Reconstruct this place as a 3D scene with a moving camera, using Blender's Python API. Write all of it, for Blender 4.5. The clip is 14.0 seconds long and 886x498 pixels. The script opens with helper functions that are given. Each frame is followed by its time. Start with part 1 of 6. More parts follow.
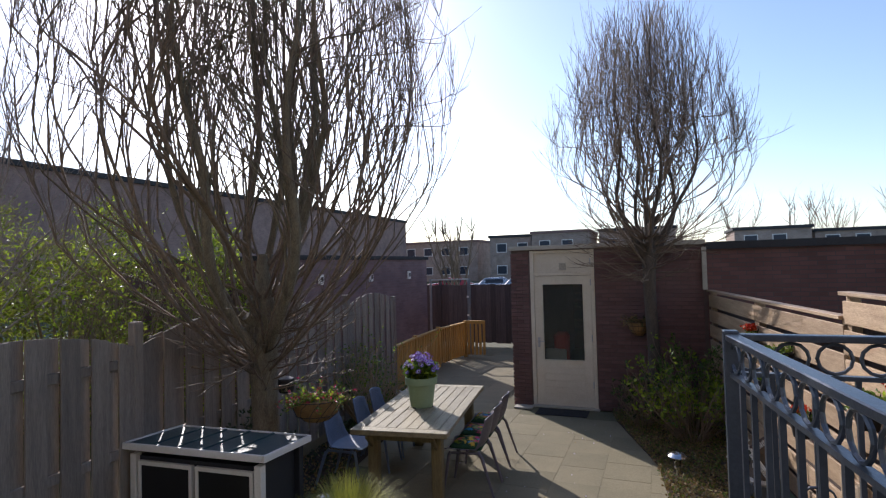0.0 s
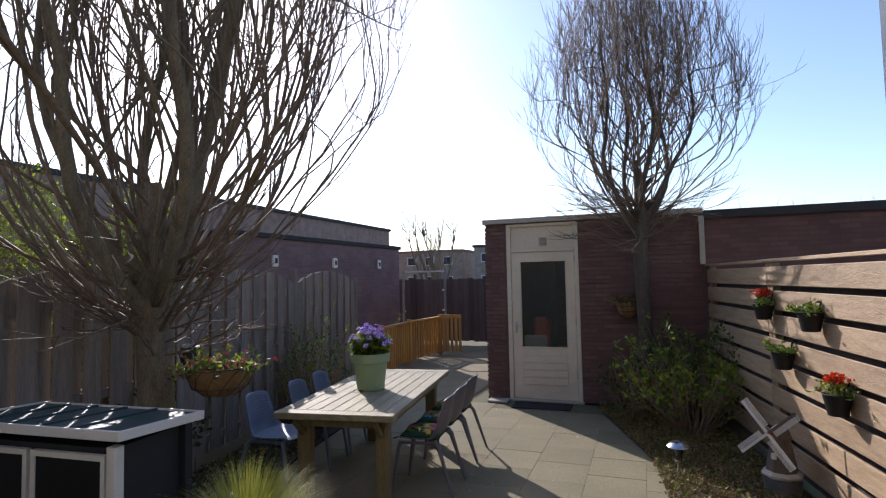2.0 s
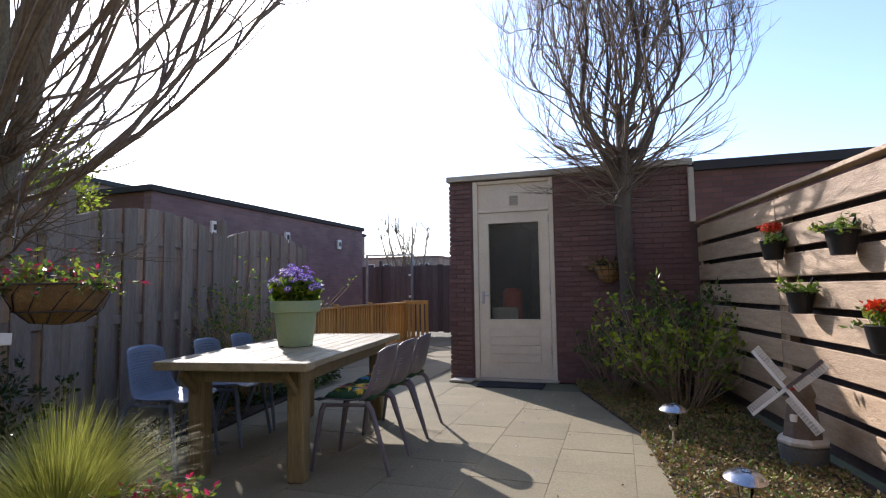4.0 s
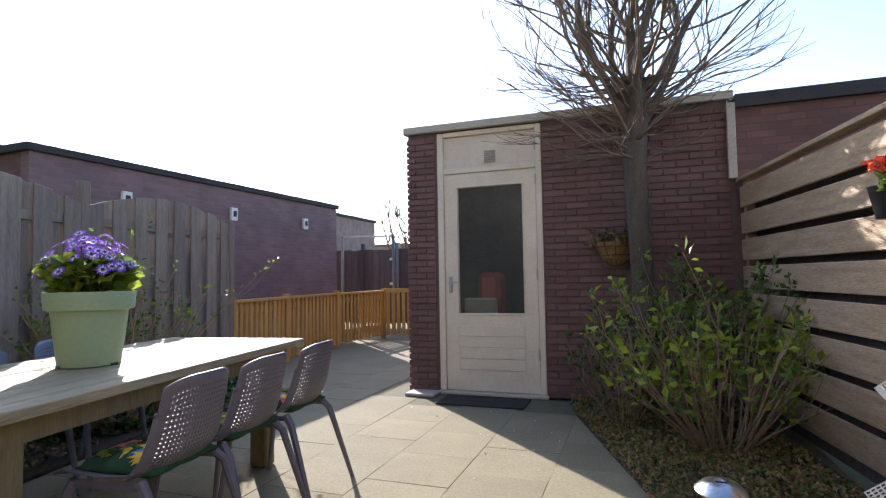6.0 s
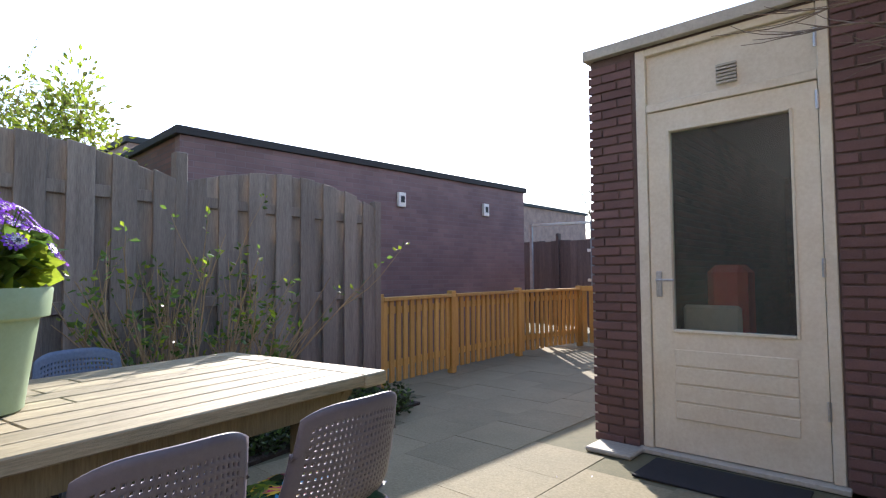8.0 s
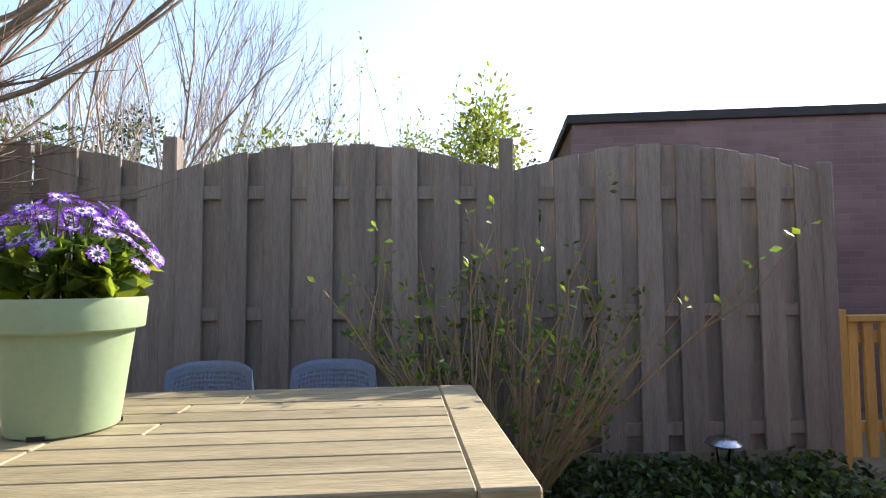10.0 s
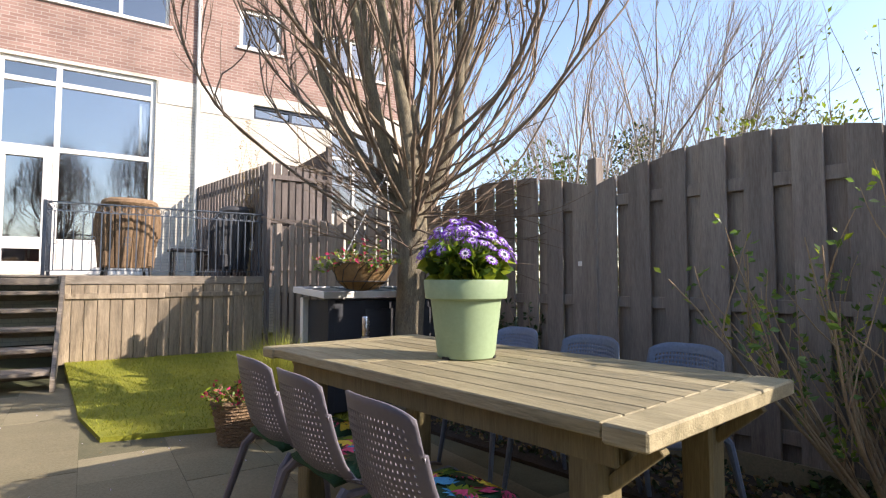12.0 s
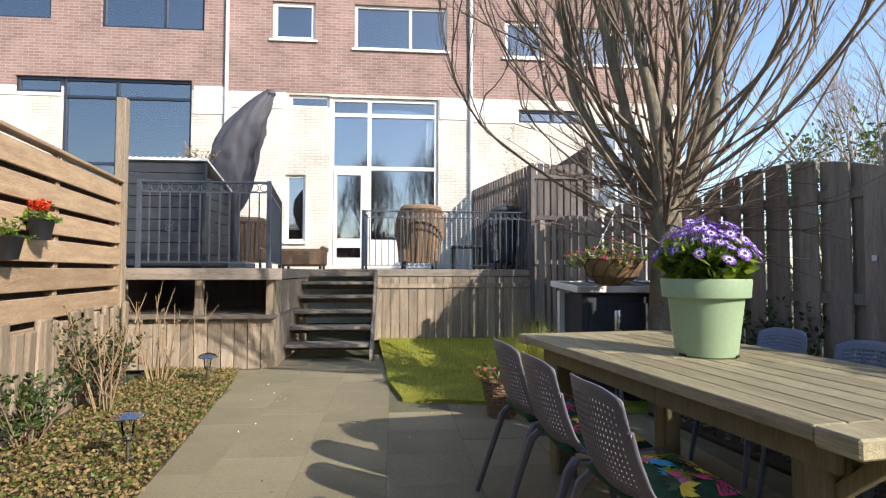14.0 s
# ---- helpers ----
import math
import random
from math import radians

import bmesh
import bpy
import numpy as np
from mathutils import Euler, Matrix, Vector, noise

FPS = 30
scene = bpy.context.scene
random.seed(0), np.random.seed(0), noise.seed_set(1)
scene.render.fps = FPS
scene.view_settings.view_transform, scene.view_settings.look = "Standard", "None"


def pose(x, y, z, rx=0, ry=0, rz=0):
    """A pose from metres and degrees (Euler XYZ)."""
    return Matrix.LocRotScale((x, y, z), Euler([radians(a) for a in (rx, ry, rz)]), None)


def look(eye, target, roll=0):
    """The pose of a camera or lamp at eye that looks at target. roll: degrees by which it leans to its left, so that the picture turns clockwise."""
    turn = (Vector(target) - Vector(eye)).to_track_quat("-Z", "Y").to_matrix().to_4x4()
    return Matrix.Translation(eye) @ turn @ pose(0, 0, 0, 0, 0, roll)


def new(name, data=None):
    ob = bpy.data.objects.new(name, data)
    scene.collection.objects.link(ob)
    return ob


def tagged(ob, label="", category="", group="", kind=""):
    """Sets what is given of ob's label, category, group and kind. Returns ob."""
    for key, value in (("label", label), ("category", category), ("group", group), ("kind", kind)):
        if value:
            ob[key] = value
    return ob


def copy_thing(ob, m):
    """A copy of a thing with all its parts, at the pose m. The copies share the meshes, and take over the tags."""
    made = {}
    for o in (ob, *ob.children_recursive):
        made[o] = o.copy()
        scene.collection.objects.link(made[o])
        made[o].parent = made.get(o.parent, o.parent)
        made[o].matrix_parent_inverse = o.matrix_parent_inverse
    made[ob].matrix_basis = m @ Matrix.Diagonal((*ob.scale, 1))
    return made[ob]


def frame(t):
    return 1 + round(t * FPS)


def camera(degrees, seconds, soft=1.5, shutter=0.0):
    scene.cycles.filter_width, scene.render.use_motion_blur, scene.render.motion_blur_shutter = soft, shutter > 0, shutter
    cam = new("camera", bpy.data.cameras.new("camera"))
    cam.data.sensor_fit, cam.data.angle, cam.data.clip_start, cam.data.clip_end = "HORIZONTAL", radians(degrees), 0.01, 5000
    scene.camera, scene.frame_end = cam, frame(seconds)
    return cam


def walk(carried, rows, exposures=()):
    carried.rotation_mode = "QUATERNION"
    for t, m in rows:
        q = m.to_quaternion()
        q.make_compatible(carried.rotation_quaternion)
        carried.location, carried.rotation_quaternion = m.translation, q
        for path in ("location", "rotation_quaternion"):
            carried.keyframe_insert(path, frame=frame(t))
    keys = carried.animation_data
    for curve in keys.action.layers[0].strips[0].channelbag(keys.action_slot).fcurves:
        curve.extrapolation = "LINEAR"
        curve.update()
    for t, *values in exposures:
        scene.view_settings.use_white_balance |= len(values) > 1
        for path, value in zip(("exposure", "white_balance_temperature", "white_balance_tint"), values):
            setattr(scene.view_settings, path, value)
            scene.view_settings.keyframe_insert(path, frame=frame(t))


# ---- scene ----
cam = camera(78.4, 14.0, 1.2)
PATH = [
    (0, (2.026, 0.504, 2.367), (1.285, 2.36, 2.431), -1.5),
    (0.5, (2.023, 0.836, 2.345), (1.292, 2.696, 2.423), -1.7),
    (1, (1.963, 1.087, 2.154), (1.236, 2.948, 2.247), -1.3),
    (1.5, (1.935, 1.349, 1.967), (1.231, 3.218, 2.064), -1.3),
    (2, (1.901, 1.594, 1.789), (1.21, 3.468, 1.901), -1.2),
    (2.5, (1.871, 1.834, 1.64), (1.206, 3.716, 1.769), -1.2),
    (3, (1.864, 2.086, 1.473), (1.211, 3.972, 1.605), -1.0),
    (3.5, (1.807, 2.336, 1.305), (1.166, 4.225, 1.451), -0.8),
    (4, (1.798, 2.62, 1.167), (1.184, 4.517, 1.317), -0.8),
    (4.2, (1.804, 2.764, 1.15), (1.199, 4.665, 1.294), -0.7),
    (6.5, (1.854, 4.869, 1.129), (1.119, 6.726, 1.225), -1.0),
    (7, (1.715, 5.26, 1.117), (0.867, 7.069, 1.213), -0.8),
    (9.5, (0.956, 7.132, 1.143), (-1.01, 7.488, 1.24), -0.3),
    (10, (0.811, 7.399, 1.138), (-1.183, 7.288, 1.253), -0.4),
    (10.5, (0.762, 7.628, 1.084), (-1.128, 6.997, 1.252), -0.6),
    (11, (0.84, 7.836, 1.085), (-0.832, 6.752, 1.255), -0.1),
    (11.5, (0.821, 8.078, 1.099), (-0.555, 6.634, 1.232), 0.0),
    (12, (0.839, 8.32, 1.097), (-0.255, 6.649, 1.212), -0.0),
    (12.5, (0.814, 8.488, 1.109), (-0.014, 6.67, 1.209), 0.0),
    (13, (0.802, 8.628, 1.115), (0.236, 6.711, 1.204), 0.2),
    (13.5, (0.826, 8.704, 1.124), (0.479, 6.736, 1.21), 0.4),
    (14, (0.818, 8.678, 1.132), (0.636, 6.688, 1.213), 0.1),
]
SUN_AZ, SUN_EL = radians(-44.6), radians(29)
walk(cam, [(t, look(e, g, r)) for t, e, g, r in PATH], [(0, 0.5, 6350, 18), (2, 0.62, 6350, 18), (4, 1.12, 6350, 19), (6.5, 1.7, 6450, 16), (7, 1.74, 6450, 16),
     (9.5, 1.72, 6900, 15), (11, 1.55, 7400, 20), (12.5, 1.27, 6950, 15), (14, 1.06, 6650, 13)])

# ---- light ----
world = bpy.data.worlds.new("sky")
scene.world = world
world.use_nodes = True
wn = world.node_tree
sky = wn.nodes.new("ShaderNodeTexSky")
sky.sky_type = "NISHITA"
sky.sun_disc = False
sky.sun_elevation = SUN_EL
sky.sun_rotation = SUN_AZ
sky.dust_density = 0.7
sky.ozone_density = 2.5
wn.links.new(sky.outputs[0], wn.nodes["Background"].inputs[0])
wn.nodes["Background"].inputs[1].default_value = 0.15
sun_data = bpy.data.lights.new("sun", "SUN")
sun_data.energy, sun_data.angle, sun_data.color = 3.4, radians(0.55), (1.0, 0.95, 0.88)
sun = new("sun", sun_data)
sun_way = Vector((math.sin(SUN_AZ) * math.cos(SUN_EL), math.cos(SUN_AZ) * math.cos(SUN_EL), math.sin(SUN_EL)))
sun.matrix_world = look(sun_way * 40, (0, 0, 0))


# ---- materials ----
def material(name, colour, rough=0.7, metal=0.0, second=None, scale=6.0, fine=80.0, stretch=(1, 1, 1),
             bump=0.3, vary=0.12, spec=0.4, island=False, mottle=0.5, trans=0.0):
    """Two scales of noise between two colours, fine bump, and a random shade for each piece."""
    m = bpy.data.materials.new(name)
    m.use_nodes = True
    n, k = m.node_tree.nodes, m.node_tree.links.new
    b = n["Principled BSDF"]
    co = n.new("ShaderNodeTexCoord")
    mp = n.new("ShaderNodeMapping")
    mp.inputs["Scale"].default_value = stretch
    k(co.outputs["Object"], mp.inputs[0])
    info = n.new("ShaderNodeObjectInfo")
    shift = n.new("ShaderNodeVectorMath")
    shift.operation = "MULTIPLY_ADD"
    k(info.outputs["Random"], shift.inputs[0])
    shift.inputs[1].default_value = (37, 19, 53)
    k(mp.outputs[0], shift.inputs[2])
    big, small = n.new("ShaderNodeTexNoise"), n.new("ShaderNodeTexNoise")
    for t, s in ((big, scale), (small, fine)):
        t.inputs["Scale"].default_value = s
        t.inputs["Detail"].default_value = 5
        t.inputs["Roughness"].default_value = 0.62
        k(shift.outputs[0], t.inputs["Vector"])
    second = second or tuple(c * 0.6 for c in colour)
    ramp = n.new("ShaderNodeValToRGB")
    ramp.color_ramp.elements[0].position, ramp.color_ramp.elements[1].position = 0.36, 0.64
    ramp.color_ramp.elements[0].color = (*second, 1)
    ramp.color_ramp.elements[1].color = (*colour, 1)
    add = n.new("ShaderNodeMix")
    add.data_type = "FLOAT"
    add.inputs[0].default_value = mottle
    k(small.outputs[0], add.inputs[2])
    k(big.outputs[0], add.inputs[3])
    k(add.outputs[0], ramp.inputs[0])
    hsv = n.new("ShaderNodeHueSaturation")
    k(ramp.outputs[0], hsv.inputs["Color"])
    rng = n.new("ShaderNodeMapRange")
    rng.inputs[3].default_value, rng.inputs[4].default_value = 1 - vary, 1 + vary
    if island:
        geo = n.new("ShaderNodeNewGeometry")
        k(geo.outputs["Random Per Island"], rng.inputs[0])
    else:
        k(info.outputs["Random"], rng.inputs[0])
    k(rng.outputs[0], hsv.inputs["Value"])
    k(hsv.outputs[0], b.inputs["Base Color"])
    rr = n.new("ShaderNodeMapRange")
    rr.inputs[3].default_value, rr.inputs[4].default_value = max(0.03, rough - 0.1), min(1, rough + 0.12)
    k(big.outputs[0], rr.inputs[0])
    k(rr.outputs[0], b.inputs["Roughness"])
    b.inputs["Metallic"].default_value = metal
    b.inputs["Specular IOR Level"].default_value = spec
    if trans:
        b.inputs["Transmission Weight"].default_value = 0
        tl = n.new("ShaderNodeBsdfTranslucent")
        mx = n.new("ShaderNodeMixShader")
        mx.inputs[0].default_value = trans
        k(hsv.outputs[0], tl.inputs[0])
        k(b.outputs[0], mx.inputs[1])
        k(tl.outputs[0], mx.inputs[2])
        k(mx.outputs[0], n["Material Output"].inputs[0])
    if bump:
        bp = n.new("ShaderNodeBump")
        bp.inputs["Strength"].default_value = bump
        bp.inputs["Distance"].default_value = 0.01
        k(small.outputs[0], bp.inputs["Height"])
        k(bp.outputs[0], b.inputs["Normal"])
    return m


def brick_material(name, one, two, mortar, width=0.22, row=0.0625, joint=0.012, axes="xz", rough=0.85, bump=0.6):
    """Running bond on a wall that is too far off for bricks of its own."""
    m = bpy.data.materials.new(name)
    m.use_nodes = True
    n, k = m.node_tree.nodes, m.node_tree.links.new
    b = n["Principled BSDF"]
    co = n.new("ShaderNodeTexCoord")
    sep, com = n.new("ShaderNodeSeparateXYZ"), n.new("ShaderNodeCombineXYZ")
    k(co.outputs["Object"], sep.inputs[0])
    k(sep.outputs["X" if axes[0] == "x" else "Y"], com.inputs[0])
    k(sep.outputs["Z"], com.inputs[1])
    t = n.new("ShaderNodeTexBrick")
    k(com.outputs[0], t.inputs["Vector"])
    t.inputs["Scale"].default_value = 1
    t.inputs["Brick Width"].default_value = width
    t.inputs["Row Height"].default_value = row
    t.inputs["Mortar Size"].default_value = joint / 2
    t.inputs["Mortar Smooth"].default_value = 0.2
    for key, c in (("Color1", one), ("Color2", two), ("Mortar", mortar)):
        t.inputs[key].default_value = (*c, 1)
    no = n.new("ShaderNodeTexNoise")
    no.inputs["Scale"].default_value = 1.3
    no.inputs["Detail"].default_value = 8
    k(co.outputs["Object"], no.inputs["Vector"])
    hsv = n.new("ShaderNodeHueSaturation")
    rng = n.new("ShaderNodeMapRange")
    rng.inputs[1].default_value, rng.inputs[2].default_value = 0.3, 0.7
    rng.inputs[3].default_value, rng.inputs[4].default_value = 0.78, 1.2
    k(no.outputs[0], rng.inputs[0])
    k(rng.outputs[0], hsv.inputs["Value"])
    k(t.outputs[0], hsv.inputs["Color"])
    k(hsv.outputs[0], b.inputs["Base Color"])
    b.inputs["Roughness"].default_value = rough
    bp = n.new("ShaderNodeBump")
    bp.invert = True
    bp.inputs["Strength"].default_value = bump
    bp.inputs["Distance"].default_value = 0.008
    k(t.outputs["Fac"], bp.inputs["Height"])
    k(bp.outputs[0], b.inputs["Normal"])
    return m


def glass_material(name, tint, ior=1.9, rough=0.0):
    m = bpy.data.materials.new(name)
    m.use_nodes = True
    n, k = m.node_tree.nodes, m.node_tree.links.new
    tr, gl, mx, fr = (n.new("ShaderNodeBsdfTransparent"), n.new("ShaderNodeBsdfGlossy"),
                      n.new("ShaderNodeMixShader"), n.new("ShaderNodeFresnel"))
    tr.inputs[0].default_value = (*tint, 1)
    gl.inputs["Roughness"].default_value = rough
    fr.inputs[0].default_value = ior
    k(fr.outputs[0], mx.inputs[0])
    k(tr.outputs[0], mx.inputs[1])
    k(gl.outputs[0], mx.inputs[2])
    k(mx.outputs[0], n["Material Output"].inputs[0])
    return m


WOOD = dict(scale=1.6, fine=14, bump=0.5)
m_fence = material("weathered fence wood", (0.31, 0.265, 0.22), 0.85, second=(0.17, 0.14, 0.118), stretch=(14, 14, 1.2), vary=0.16, **WOOD)
m_hboard = material("brown stained boards", (0.55, 0.40, 0.25), 0.55, second=(0.30, 0.195, 0.11), stretch=(10, 1.0, 14), vary=0.18, **WOOD)
m_stake = material("grey stakes", (0.36, 0.28, 0.19), 0.9, second=(0.15, 0.12, 0.08), stretch=(12, 12, 1.2), vary=0.25, **WOOD)
m_deck = material("grey deck wood", (0.33, 0.28, 0.22), 0.85, second=(0.14, 0.115, 0.09), stretch=(1.0, 12, 12), vary=0.2, **WOOD)
m_deckv = material("grey deck planks", (0.46, 0.37, 0.26), 0.85, second=(0.18, 0.14, 0.10), stretch=(12, 12, 1.0), vary=0.22, **WOOD)
m_orange = material("new larch slats", (0.62, 0.38, 0.11), 0.7, second=(0.45, 0.245, 0.06), stretch=(14, 14, 1.2), vary=0.15, **WOOD)
m_table = material("weathered teak", (0.41, 0.345, 0.21), 0.6, second=(0.19, 0.165, 0.09), stretch=(12, 1.0, 12), vary=0.16, **WOOD)
m_tleg = material("greenish table leg", (0.25, 0.205, 0.10), 0.75, second=(0.14, 0.11, 0.055), stretch=(12, 12, 1.0), **WOOD)
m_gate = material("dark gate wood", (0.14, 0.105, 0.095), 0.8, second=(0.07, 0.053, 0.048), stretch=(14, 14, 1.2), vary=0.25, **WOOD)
m_slab = material("concrete slab", (0.275, 0.238, 0.15), 0.88, second=(0.17, 0.15, 0.088), scale=1.1, fine=70, bump=0.35, vary=0.07)
m_joint = material("sandy joint", (0.15, 0.135, 0.08), 0.95, second=(0.09, 0.09, 0.05), scale=5, fine=90)
m_soil = material("dark soil", (0.075, 0.052, 0.036), 0.95, second=(0.03, 0.022, 0.015), scale=7, fine=60, bump=1.0)
m_ground = material("dull grass ground", (0.10, 0.12, 0.05), 0.95, second=(0.07, 0.06, 0.04), scale=0.4, fine=9)
m_lawn = material("mossy lawn", (0.34, 0.33, 0.035), 0.95, second=(0.20, 0.22, 0.022), scale=3, fine=70, bump=1.0)
m_blade = material("grass blade", (0.37, 0.37, 0.04), 0.6, second=(0.23, 0.26, 0.028), scale=4, fine=30, bump=0, vary=0.35, island=True, trans=0.35)
m_straw = material("ornamental grass", (0.46, 0.45, 0.10), 0.6, second=(0.26, 0.30, 0.06), scale=6, fine=30, bump=0, vary=0.35, island=True, trans=0.35)
m_brick = material("dark red brick", (0.19, 0.108, 0.098), 0.85, second=(0.145, 0.083, 0.076), scale=9, fine=120, bump=0.5, vary=0.18)
m_mortar = material("grey brown mortar", (0.165, 0.118, 0.106), 0.95, scale=12, fine=140, bump=0.6)
m_nbrick = brick_material("neighbour brick", (0.225, 0.145, 0.14), (0.18, 0.115, 0.113), (0.20, 0.15, 0.145), axes="yz")
m_sbrick = brick_material("shed side brick", (0.15, 0.062, 0.05), (0.09, 0.04, 0.035), (0.11, 0.08, 0.07), axes="yz")
m_xbrick = brick_material("brown brick", (0.18, 0.088, 0.075), (0.13, 0.065, 0.056), (0.10, 0.075, 0.07), axes="xz")
m_hbrick = brick_material("house brick", (0.315, 0.195, 0.158), (0.235, 0.135, 0.11), (0.35, 0.305, 0.265), axes="xz")
m_wbrick = brick_material("white painted brick", (0.64, 0.60, 0.51), (0.58, 0.545, 0.46), (0.44, 0.41, 0.345), axes="xz", bump=0.5)
m_far = brick_material("far pale brick", (0.36, 0.27, 0.22), (0.30, 0.23, 0.19), (0.36, 0.31, 0.27), axes="xz")
m_white = material("white paint", (0.80, 0.79, 0.75), 0.45, second=(0.70, 0.68, 0.62), scale=3, fine=60, bump=0.06, vary=0.03)
m_cream = material("cream door paint", (0.74, 0.68, 0.55), 0.5, second=(0.62, 0.55, 0.42), scale=3, fine=50, bump=0.06, vary=0.03)
m_navy = material("navy window paint", (0.02, 0.03, 0.05), 0.35, second=(0.03, 0.04, 0.06), bump=0.05)
m_roof = material("roof felt", (0.06, 0.06, 0.062), 0.9, scale=3, fine=80)
m_fascia = material("pale roof trim", (0.50, 0.47, 0.39), 0.6, second=(0.36, 0.33, 0.27), scale=2, fine=40, bump=0.1)
m_alu = material("dull aluminium", (0.55, 0.56, 0.58), 0.35, metal=0.9, bump=0.05)
m_steel = material("brushed steel", (0.62, 0.62, 0.63), 0.25, metal=1.0, bump=0.03)
m_iron = material("blue grey iron", (0.085, 0.105, 0.135), 0.35, metal=0.25, second=(0.055, 0.07, 0.09), bump=0.1, spec=0.6)
m_black = material("black plastic", (0.018, 0.018, 0.02), 0.45, bump=0.1)
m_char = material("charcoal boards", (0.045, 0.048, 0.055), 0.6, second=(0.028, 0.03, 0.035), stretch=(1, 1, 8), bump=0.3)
m_felt = material("green roof felt", (0.05, 0.10, 0.105), 0.5, second=(0.03, 0.06, 0.07), scale=3, fine=60, bump=0.4)
m_hutch = material("dark hutch panel", (0.03, 0.035, 0.045), 0.6, second=(0.02, 0.022, 0.03), bump=0.2)
m_cover = material("grey cover cloth", (0.085, 0.082, 0.09), 0.6, second=(0.055, 0.053, 0.06), scale=4, fine=200, bump=0.4)
m_plastic = material("mauve grey plastic", (0.15, 0.138, 0.16), 0.4, second=(0.125, 0.115, 0.135), bump=0.08, vary=0.05)
m_bluepl = material("blue grey plastic", (0.17, 0.22, 0.31), 0.42, second=(0.11, 0.15, 0.22), bump=0.08, vary=0.05)
m_pot = material("sage green plastic", (0.275, 0.37, 0.22), 0.5, second=(0.235, 0.32, 0.185), scale=4, fine=50, bump=0.05)
m_wicker = material("brown wicker", (0.30, 0.20, 0.115), 0.7, second=(0.15, 0.09, 0.05), scale=30, fine=160, bump=1.0, vary=0.2)
m_coir = material("coir liner", (0.36, 0.22, 0.09), 0.95, second=(0.17, 0.10, 0.045), scale=12, fine=140, bump=1.0)
m_bark = material("tree bark", (0.27, 0.23, 0.15), 0.85, second=(0.11, 0.092, 0.068), stretch=(3, 3, 1), scale=5, fine=40, bump=0.9)
# Shaded copy of the bark for the tree at the shed, shadow in its colour.
m_shadebark = material("tree bark darkened for shade", (0.15, 0.12, 0.09), 0.9, second=(0.07, 0.058, 0.045), stretch=(3, 3, 1), scale=5, fine=40, bump=1.0)
m_twig = material("twig bark", (0.25, 0.185, 0.125), 0.7, second=(0.125, 0.09, 0.065), scale=5, fine=40, bump=0.3)
m_birch = material("pale branch", (0.42, 0.36, 0.30), 0.85, second=(0.22, 0.18, 0.15), scale=5, fine=40, bump=0.3)
m_stem = material("shrub stem", (0.34, 0.25, 0.16), 0.8, second=(0.18, 0.13, 0.085), scale=8, fine=50, bump=0.3)
LEAF = dict(scale=5, fine=40, bump=0.1, vary=0.35, island=True, spec=0.5)
m_leafy = material("fresh yellow green leaf", (0.31, 0.38, 0.035), 0.42, second=(0.19, 0.28, 0.025), trans=0.5, **LEAF)
m_leaf = material("green leaf", (0.13, 0.225, 0.04), 0.42, second=(0.075, 0.14, 0.025), trans=0.45, **LEAF)
m_leafd = material("dark leaf", (0.05, 0.08, 0.022), 0.4, second=(0.026, 0.045, 0.013), trans=0.25, **LEAF)
m_hedge = material("hedge leaf", (0.21, 0.215, 0.04), 0.5, second=(0.11, 0.13, 0.025), trans=0.45, **LEAF)
m_litter = material("brown groundcover leaf", (0.30, 0.20, 0.085), 0.7, second=(0.17, 0.125, 0.045), trans=0.15, **LEAF)
m_dry = material("dry stem", (0.40, 0.29, 0.16), 0.85, second=(0.24, 0.17, 0.10), bump=0.2)
m_purple = material("violet petal", (0.37, 0.16, 0.70), 0.55, second=(0.20, 0.05, 0.52), trans=0.3, **LEAF)
m_petal = material("white petal", (0.80, 0.76, 0.84), 0.6, second=(0.70, 0.62, 0.80), trans=0.25, **LEAF)
m_red = material("orange red petal", (0.75, 0.09, 0.02), 0.55, second=(0.60, 0.04, 0.015), trans=0.25, **LEAF)
m_pink = material("pink petal", (0.65, 0.05, 0.14), 0.55, second=(0.45, 0.02, 0.08), trans=0.25, **LEAF)
m_yellow = material("yellow cloth print", (0.75, 0.55, 0.06), 0.85, second=(0.6, 0.38, 0.03), bump=0.3)
m_cushion = material("green cushion cloth", (0.025, 0.085, 0.035), 0.9, second=(0.012, 0.04, 0.02), scale=14, fine=200, bump=0.4)
m_print = material("pink cushion print", (0.70, 0.10, 0.20), 0.9, second=(0.55, 0.05, 0.12), scale=10, bump=0.3)
m_printb = material("blue cushion print", (0.06, 0.35, 0.55), 0.9, second=(0.04, 0.22, 0.40), scale=10, bump=0.3)
m_lamp = material("clear lamp plastic", (0.62, 0.64, 0.66), 0.2, spec=0.8, bump=0.02)
m_mill = material("mossy mill body", (0.17, 0.125, 0.10), 0.85, second=(0.09, 0.08, 0.06), scale=8, bump=0.5)
m_zinc = material("zinc tub", (0.30, 0.32, 0.34), 0.5, metal=0.6, bump=0.2)
m_mat = material("rubber mat", (0.035, 0.035, 0.038), 0.9, fine=160, bump=0.6)
m_room = material("room paint", (0.42, 0.40, 0.37), 0.9, scale=2, bump=0.1)
m_curtain = material("teal curtain", (0.04, 0.36, 0.42), 0.8, bump=0.2)
m_car = material("silver car paint", (0.45, 0.46, 0.48), 0.25, metal=0.6, bump=0.0)
m_carr = material("red car paint", (0.35, 0.02, 0.02), 0.25, spec=0.6, bump=0.0)
